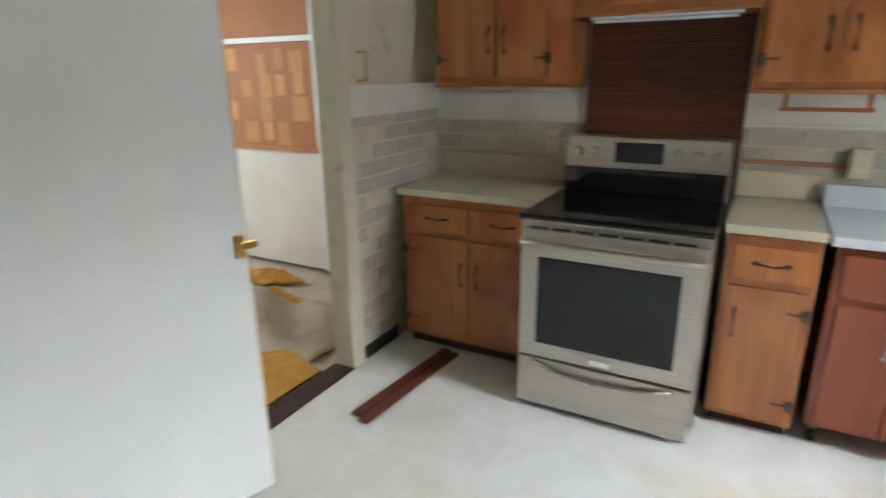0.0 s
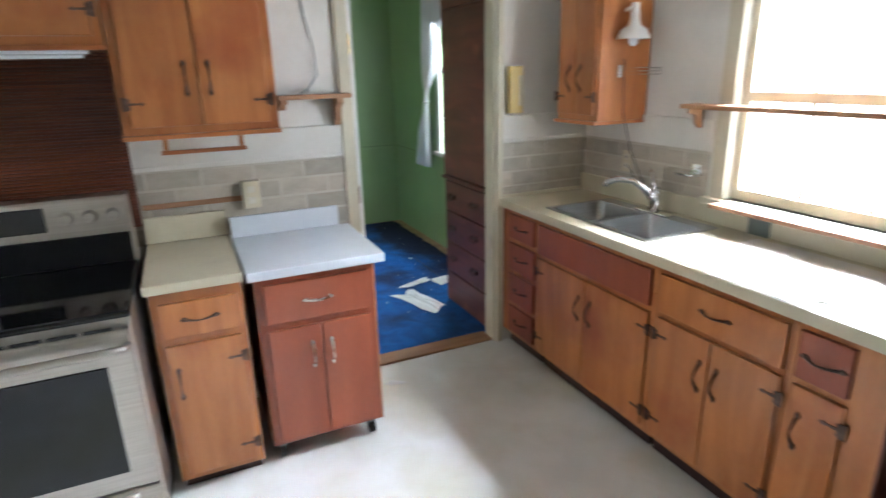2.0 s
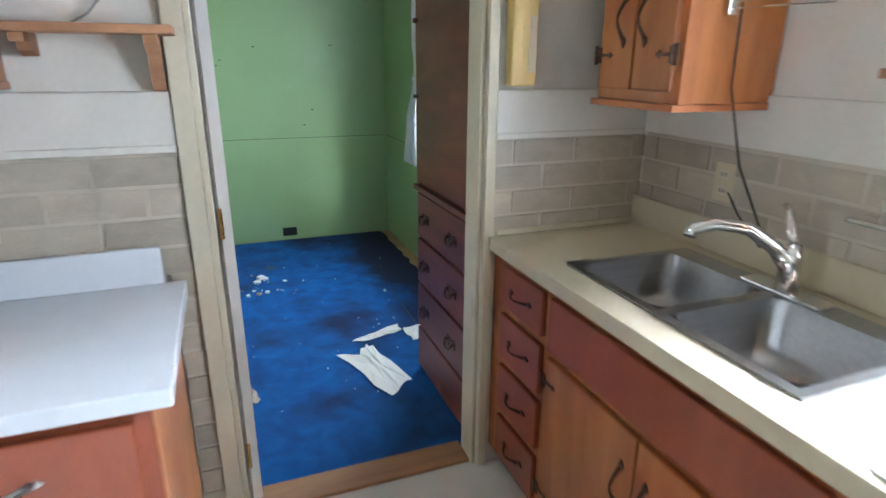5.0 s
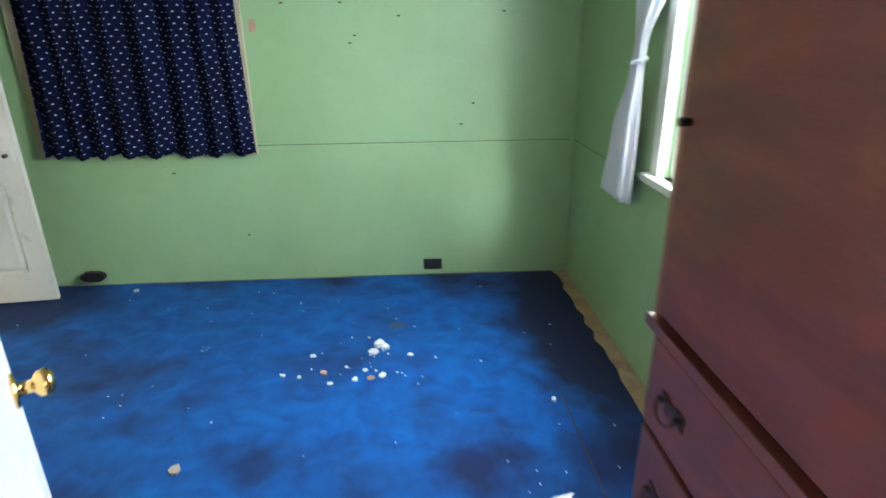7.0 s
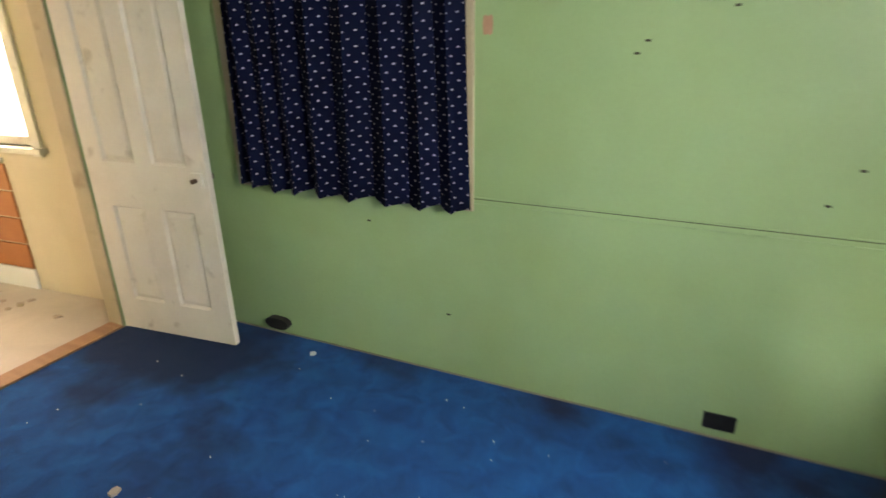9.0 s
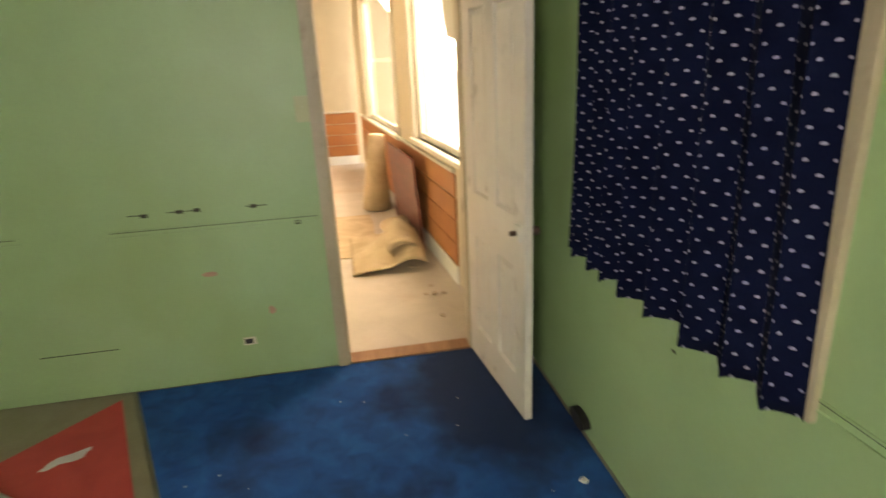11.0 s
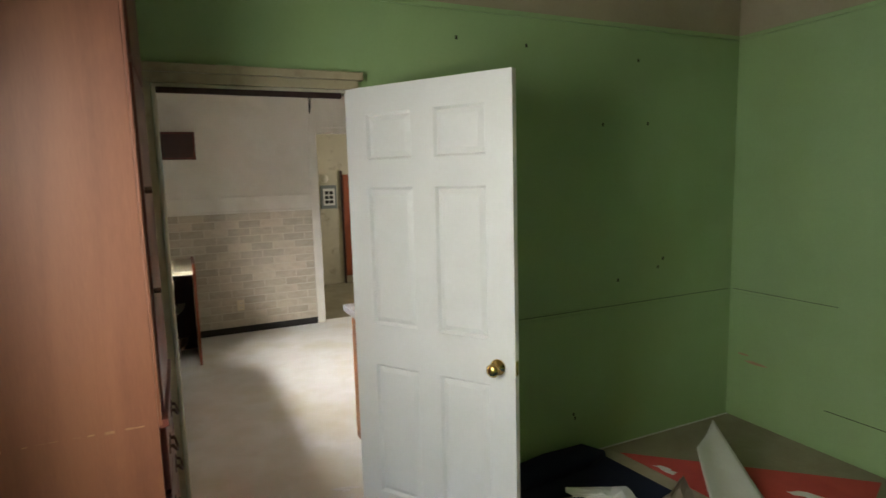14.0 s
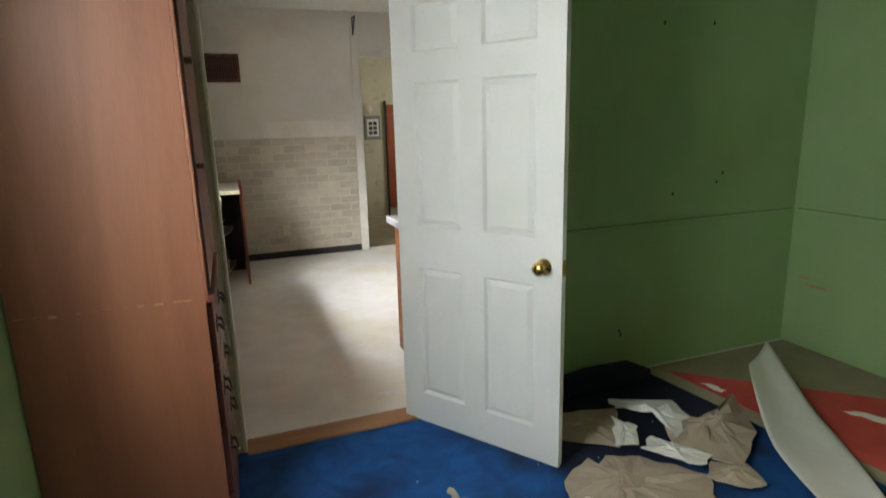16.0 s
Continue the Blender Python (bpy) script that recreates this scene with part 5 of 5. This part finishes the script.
# scuffs, nail holes and bare spots on the green walls
sc = bmesh.new()
for y0, y1, z in ((5.84, 5.93, 0.925), (6.02, 6.17, 0.928), (6.38, 6.48, 0.926), (5.30, 5.66, 0.25)):
    box(sc, 0.9405, 0.9425, y0, y1, z, z + 0.004)
for y, z in ((5.90, 0.922), (6.06, 0.928), (6.14, 0.93), (6.40, 0.926), (6.60, 0.825)):
    box(sc, 0.9405, 0.944, y, y + 0.03, z - 0.008, z + 0.010)
tagged(part("wall_scuffs", sc, SCUFF), "dark scuffs and nail holes on green wall", "scuffs", kind="stuff")
sc = bmesh.new()
for x, z in ((1.54, 1.10), (1.58, 1.05), (2.20, 0.22), (2.21, 0.245), (1.89, 1.0), (2.01, 1.89), (1.68, 1.90), (2.51, 2.28), (2.91, 2.29), (1.76, 2.25)):
    box(sc, x, x + 0.012, 4.6655, 4.668, z, z + 0.018)
tagged(part("wall_scuffs", sc, SCUFF), "nail holes and dark marks on green wall", "scuffs", kind="stuff")
sc = bmesh.new()
for x, z in ((3.11, 1.63), (3.43, 1.63), (3.50, 1.46), (3.47, 1.42), (3.75, 1.56), (4.34, 1.58), (4.17, 1.08), (4.10, 0.96), (2.77, 0.30), (2.38, 0.70)):
    box(sc, x, x + 0.018, 7.7775, 7.7795, z, z + 0.008)
tagged(part("wall_scuffs", sc, SCUFF), "small dark marks on green wall", "scuffs", kind="stuff")
for i, (y, z, a, b) in enumerate(((6.43, 0.37, 0.025, 0.03), (6.16, 0.60, 0.05, 0.02), (4.86, 0.40, 0.09, 0.012), (4.78, 0.44, 0.05, 0.008))):
    bm = bmesh.new()
    prism(bm, [(a * random.uniform(0.6, 1) * math.cos(k * math.pi / 5), b * random.uniform(0.6, 1) * math.sin(k * math.pi / 5)) for k in range(10)], 0, 0.0015)
    o = tagged(part("bare_spot", bm, PINKS), "bare pinkish patch in the green paint", "patch", "bare patches")
    o.matrix_basis = pose(0.9402, y, z, 90, 0, 90)
bm = bmesh.new()
prism(bm, [(0.02 * math.cos(k), 0.04 * math.sin(k) + 0.01 * math.sin(3 * k)) for k in [i * math.pi / 6 for i in range(12)]], 0, 0.002)
tagged(part("bare_spot", bm, PINKS), "bare pinkish patch in the green paint", "patch", "bare patches").matrix_basis = pose(2.95, 7.7798, 1.52, 90, 0, 0)

# transom above the living room door
tw = thing("transom_blind", pose(0.90, 7.14, 2.085), "white slatted blind in the transom opening", "blind")
sl = mesh("slat", B(-0.012, 0.012, 0.01, 0.31, 0, 0.0015), DOORW)
for i in range(16):
    part("slat", sl, None, tw, "", pose(0, 0, 0.012 + 0.017 * i, 0, 25, 0))

# ---- living room ----
for nm, m, L in (("wainscot_west", pose(-5.55, 7.15, 0, 0, 0, -90), 2.2), ("wainscot_north", LRM @ pose(5.7, 0, 0, 0, 0, 180), 4.86)):
    ws = thing(nm, m, "brown wooden wainscot boards below a cap rail", "wainscot", kind="structure")
    if nm == "wainscot_west":
        ws.matrix_basis = pose(-5.55, 4.95, 0, 0, 0, 90)
    n = 4
    for k in range(n):
        part("board", B(0, L, -0.014, -0.002, 0.14 + k * 0.17, 0.14 + k * 0.17 + 0.16, bev=0.003), CORK, ws)
    part("cap_rail", B(0, L, -0.03, -0.002, 0.822, 0.845, bev=0.003), DOORC, ws)
    part("base", B(0, L, -0.018, -0.002, 0.0, 0.135, bev=0.003), DOORW, ws)


def roll(u, v):
    a = u * 2 * math.pi * 2.2
    r = 0.05 + 0.035 * u + 0.012 * math.sin(7 * v + u * 3)
    return (-0.9 + 0.75 * (v - 0.5) + 0.05 * math.sin(5 * u), 7.28 + r * math.cos(a) * 1.6, 0.13 + r * math.sin(a)), (u, v)


tagged(drape("rolled_carpet", roll, 60, 10, PADPALE, "", 0.006), "crumpled tan carpet piece rolled up", "carpet")


def heap(u, v):
    x, y = -1.35 + 1.0 * u, 6.86 + 0.58 * v
    z = 0.02 + 0.30 * math.exp(-((u - 0.55) ** 2 + (v - 0.75) ** 2) * 7) * (0.8 + 0.2 * math.sin(9 * u + 6 * v)) + 0.02 * abs(math.sin(8 * u) * math.sin(6 * v))
    return (x, y, z), (u, v)


tagged(drape("heaped_carpet", heap, 24, 20, PADPALE, "", 0.006), "tan carpet heaped against the wall", "carpet")
slab_from("carpet_square", [(-0.85, 6.45), (-0.78, 7.12), (-2.2, 7.10), (-2.2, 6.3)], 0.002, 0.006, PADPALE, "flat tan carpet piece on the floor", "carpet", 0.01, 30)
up = bmesh.new()
tube(up, [(-2.45, 7.20, 0.01), (-2.45, 7.22, 0.4), (-2.43, 7.25, 0.82)], [0.16, 0.12, 0.09], 14)
tagged(part("standing_roll", up, PADPALE, smooth=True), "upright roll of tan carpet", "carpet roll")
bd = tagged(part("leaning_board", B(0, 1.2, 0, 0.015, 0, 0.80, bev=0.003), WARD), "dull purple brown board leaning on the wall", "board")
bd.matrix_basis = LRM @ pose(2.85, 0.06, 0.0, 0, 0, 180) @ pose(0, -0.02, 0.0, 4, 0, 0)
fl = bmesh.new()
prism(fl, [(0.0, 0.0), (0.10, -0.30), (0.34, -0.34), (0.30, -0.05), (0.26, 0.35), (0.12, 0.30)], 0, 0.004)
flap = tagged(part("torn_flap", fl, DOORC), "torn tan wallboard flap hanging beside the window", "wallboard")
flap.matrix_basis = LRM @ pose(0.92, 0.035, 2.0, 90, 0, 180)
for k in range(9):
    chip(rnd.uniform(-0.6, 0.5), rnd.uniform(7.2, 7.5), rnd.uniform(0.01, 0.035), PAPERB, "tan plaster chip on the pale floor")

# ---- dining room ----
cp = thing("cork_panel", pose(-1.45, 4.798, 0), "orange brown patchwork panel in wooden frame", "panel")
part("board", B(0, 1.08, -0.012, 0, 0.97, 1.72), CORK, cp)
part("bottom_rail", B(-0.02, 1.10, -0.03, 0, 0.93, 0.97, bev=0.004), CORK, cp)
part("cap", B(-0.02, 1.30, -0.04, 0, 1.72, 1.76, bev=0.004), DOORW, cp)
part("upper_board", B(0, 1.08, -0.012, 0, 1.76, 2.3), CORK, cp)
k5 = random.Random(9)
for i in range(6):
    for j in range(4):
        if (i + j) % 2 == 0 or k5.random() < 0.3:
            x, z = 0.04 + i * 0.17 + k5.uniform(-0.02, 0.02), 0.99 + j * 0.175 + k5.uniform(-0.02, 0.02)
            part("block", B(x, x + k5.uniform(0.09, 0.16), -0.016, -0.012, z, z + k5.uniform(0.11, 0.18), bev=0.002), CORKL, cp)
setting("trim_dining", B(-0.36, -0.26, 4.775, 4.798, 0.0, 2.5, bev=0.004), DOORW, "white painted upright board", "trim")
slab_from("gold_carpet_scrap", [(0.62, 2.95), (0.62, 3.55), (0.30, 3.65), (-0.1, 3.3), (0.1, 2.9)], -0.035, 0.015, GOLDC, "gold shag carpet scrap on the floor", "carpet", 0.03, 31)
slab_from("gold_carpet_scrap", [(-0.6, 4.35), (-0.35, 4.5), (-0.7, 4.65), (-1.0, 4.4)], -0.035, 0.015, GOLDC, "gold shag carpet scrap on the floor", "carpet", 0.1, 32)
slab_from("gold_carpet_scrap", [(-0.15, 3.95), (0.0, 4.1), (-0.4, 4.25), (-0.5, 4.0)], 0.03, 0.015, GOLDC, "gold shag carpet scrap on the heap", "carpet", 0.05, 33)


def foam(u, v):
    x, y = -0.7 + 1.2 * u, 3.55 + 0.75 * v
    z = -0.03 + 0.20 * math.sin(math.pi * u) * math.sin(math.pi * v) * (0.7 + 0.3 * math.sin(11 * u + 7 * v)) + 0.015 * math.sin(14 * u) * math.sin(10 * v)
    return (x, y, max(-0.038, z)), (u, v)


tagged(drape("carpet_pad_heap", foam, 26, 20, PAPERB, "", 0.006), "heaped tan carpet padding on the floor", "carpet pad")

tx = bpy.data.curves.new("price", "FONT")
tx.body, tx.size, tx.extrude = "995", 0.075, 0.0002
tx.materials.append(BLACKP)
price = new("price_print", tx)
price.parent = bpy.data.objects["newspaper"]
price.matrix_basis = pose(-0.06, 0.10, 0.0014, 0, 0, -62)

# ---- wall pieces: boards and bricks ----
for nm, a in (("trim_strip_north", (0.78, 3.368, 4.568, 4.585, 1.24, 1.385)), ("trim_strip_northeast", (4.285, 4.86, 4.568, 4.585, 1.235, 1.38)),
              ("trim_strip_east", (4.853, 4.87, 3.645, 4.566, 1.235, 1.38)), ("trim_strip_east_south", (4.853, 4.87, 1.0, 2.57, 1.28, 1.33)),
              ("trim_strip_west", (0.77, 0.787, 3.72, 4.566, 1.29, 1.44)), ("trim_strip_south", (2.83, 4.85, 0.75, 0.767, 1.32, 1.49))):
    setting(nm, B(*a, bev=0.004), WHITE, "white painted rail board above the bricks", "trim")
for nm, a in (("trim_bead_north", (0.80, 3.368, 4.560, 4.567, 1.232, 1.252)), ("trim_bead_northeast", (4.285, 4.85, 4.560, 4.567, 1.228, 1.247)),
              ("trim_bead_south", (2.83, 4.85, 0.768, 0.782, 1.312, 1.336)), ("trim_bead_south_top", (2.83, 4.85, 0.768, 0.785, 1.472, 1.494))):
    setting(nm, B(*a, bev=0.003), WHITE, "thin white painted bead", "trim")
BR = {}
rb = random.Random(21)


def bricks(name, m, w, z0, z1, label):
    """Brick facing: joint board with single bricks proud of it, x along the wall, -y into the room."""
    t = thing(name, m, label, "brickwork", kind="structure")
    part("joint_board", B(0, w, -0.006, 0, z0, z1), MORTAR, t)
    pz, px, j = 0.083, 0.232, 0.011
    r = 0
    z = z0
    while z < z1 - 0.02:
        h = min(pz - j, z1 - z)
        x = -px * (0.5 if r % 2 else 0.0) - px * 0.2
        while x < w:
            a, b = max(0.0, x), min(w, x + px - j)
            if b - a > 0.015:
                key = (round(b - a, 2), round(h, 3))
                if key not in BR:
                    BR[key] = mesh("brick", B(0, key[0], -0.0045, 0, 0, key[1], bev=0.0), BRICK)
                part("brick", BR[key], None, t, "", pose(a, -0.006 - rb.uniform(0, 0.0012), z))
            x += px
        z += pz
        r += 1
    return t


bricks("brick_facing_north", pose(0.78, 4.585, 0), 2.588, 0.90, 1.24, "grey beige faux brick facing above the counters")
bricks("brick_facing_doorside", pose(3.31, 4.585, 0), 0.058, 0.0, 0.90, "grey beige faux brick facing beside the doorway")
bricks("brick_facing_northeast", pose(4.285, 4.585, 0), 0.58, 0.90, 1.235, "grey beige faux brick facing above the sink")
bricks("brick_facing_east", pose(4.87, 4.56, 0, 0, 0, -90), 0.90, 0.90, 1.235, "grey beige faux brick facing above the sink")
# carried down over white wall to stand for shade in the counter gap
bricks("brick_facing_east_south", pose(4.87, 2.56, 0, 0, 0, -90), 1.80, 0.0, 1.28, "grey beige faux brick facing beside the window")
bricks("brick_facing_west", pose(0.77, 3.72, 0, 0, 0, 90), 0.86, 0.08, 1.29, "cream grey faux brick facing beside the doorway")
bricks("brick_facing_south", pose(4.85, 0.75, 0, 0, 0, 180), 2.02, 0.075, 1.32, "grey beige faux brick facing below the rail")
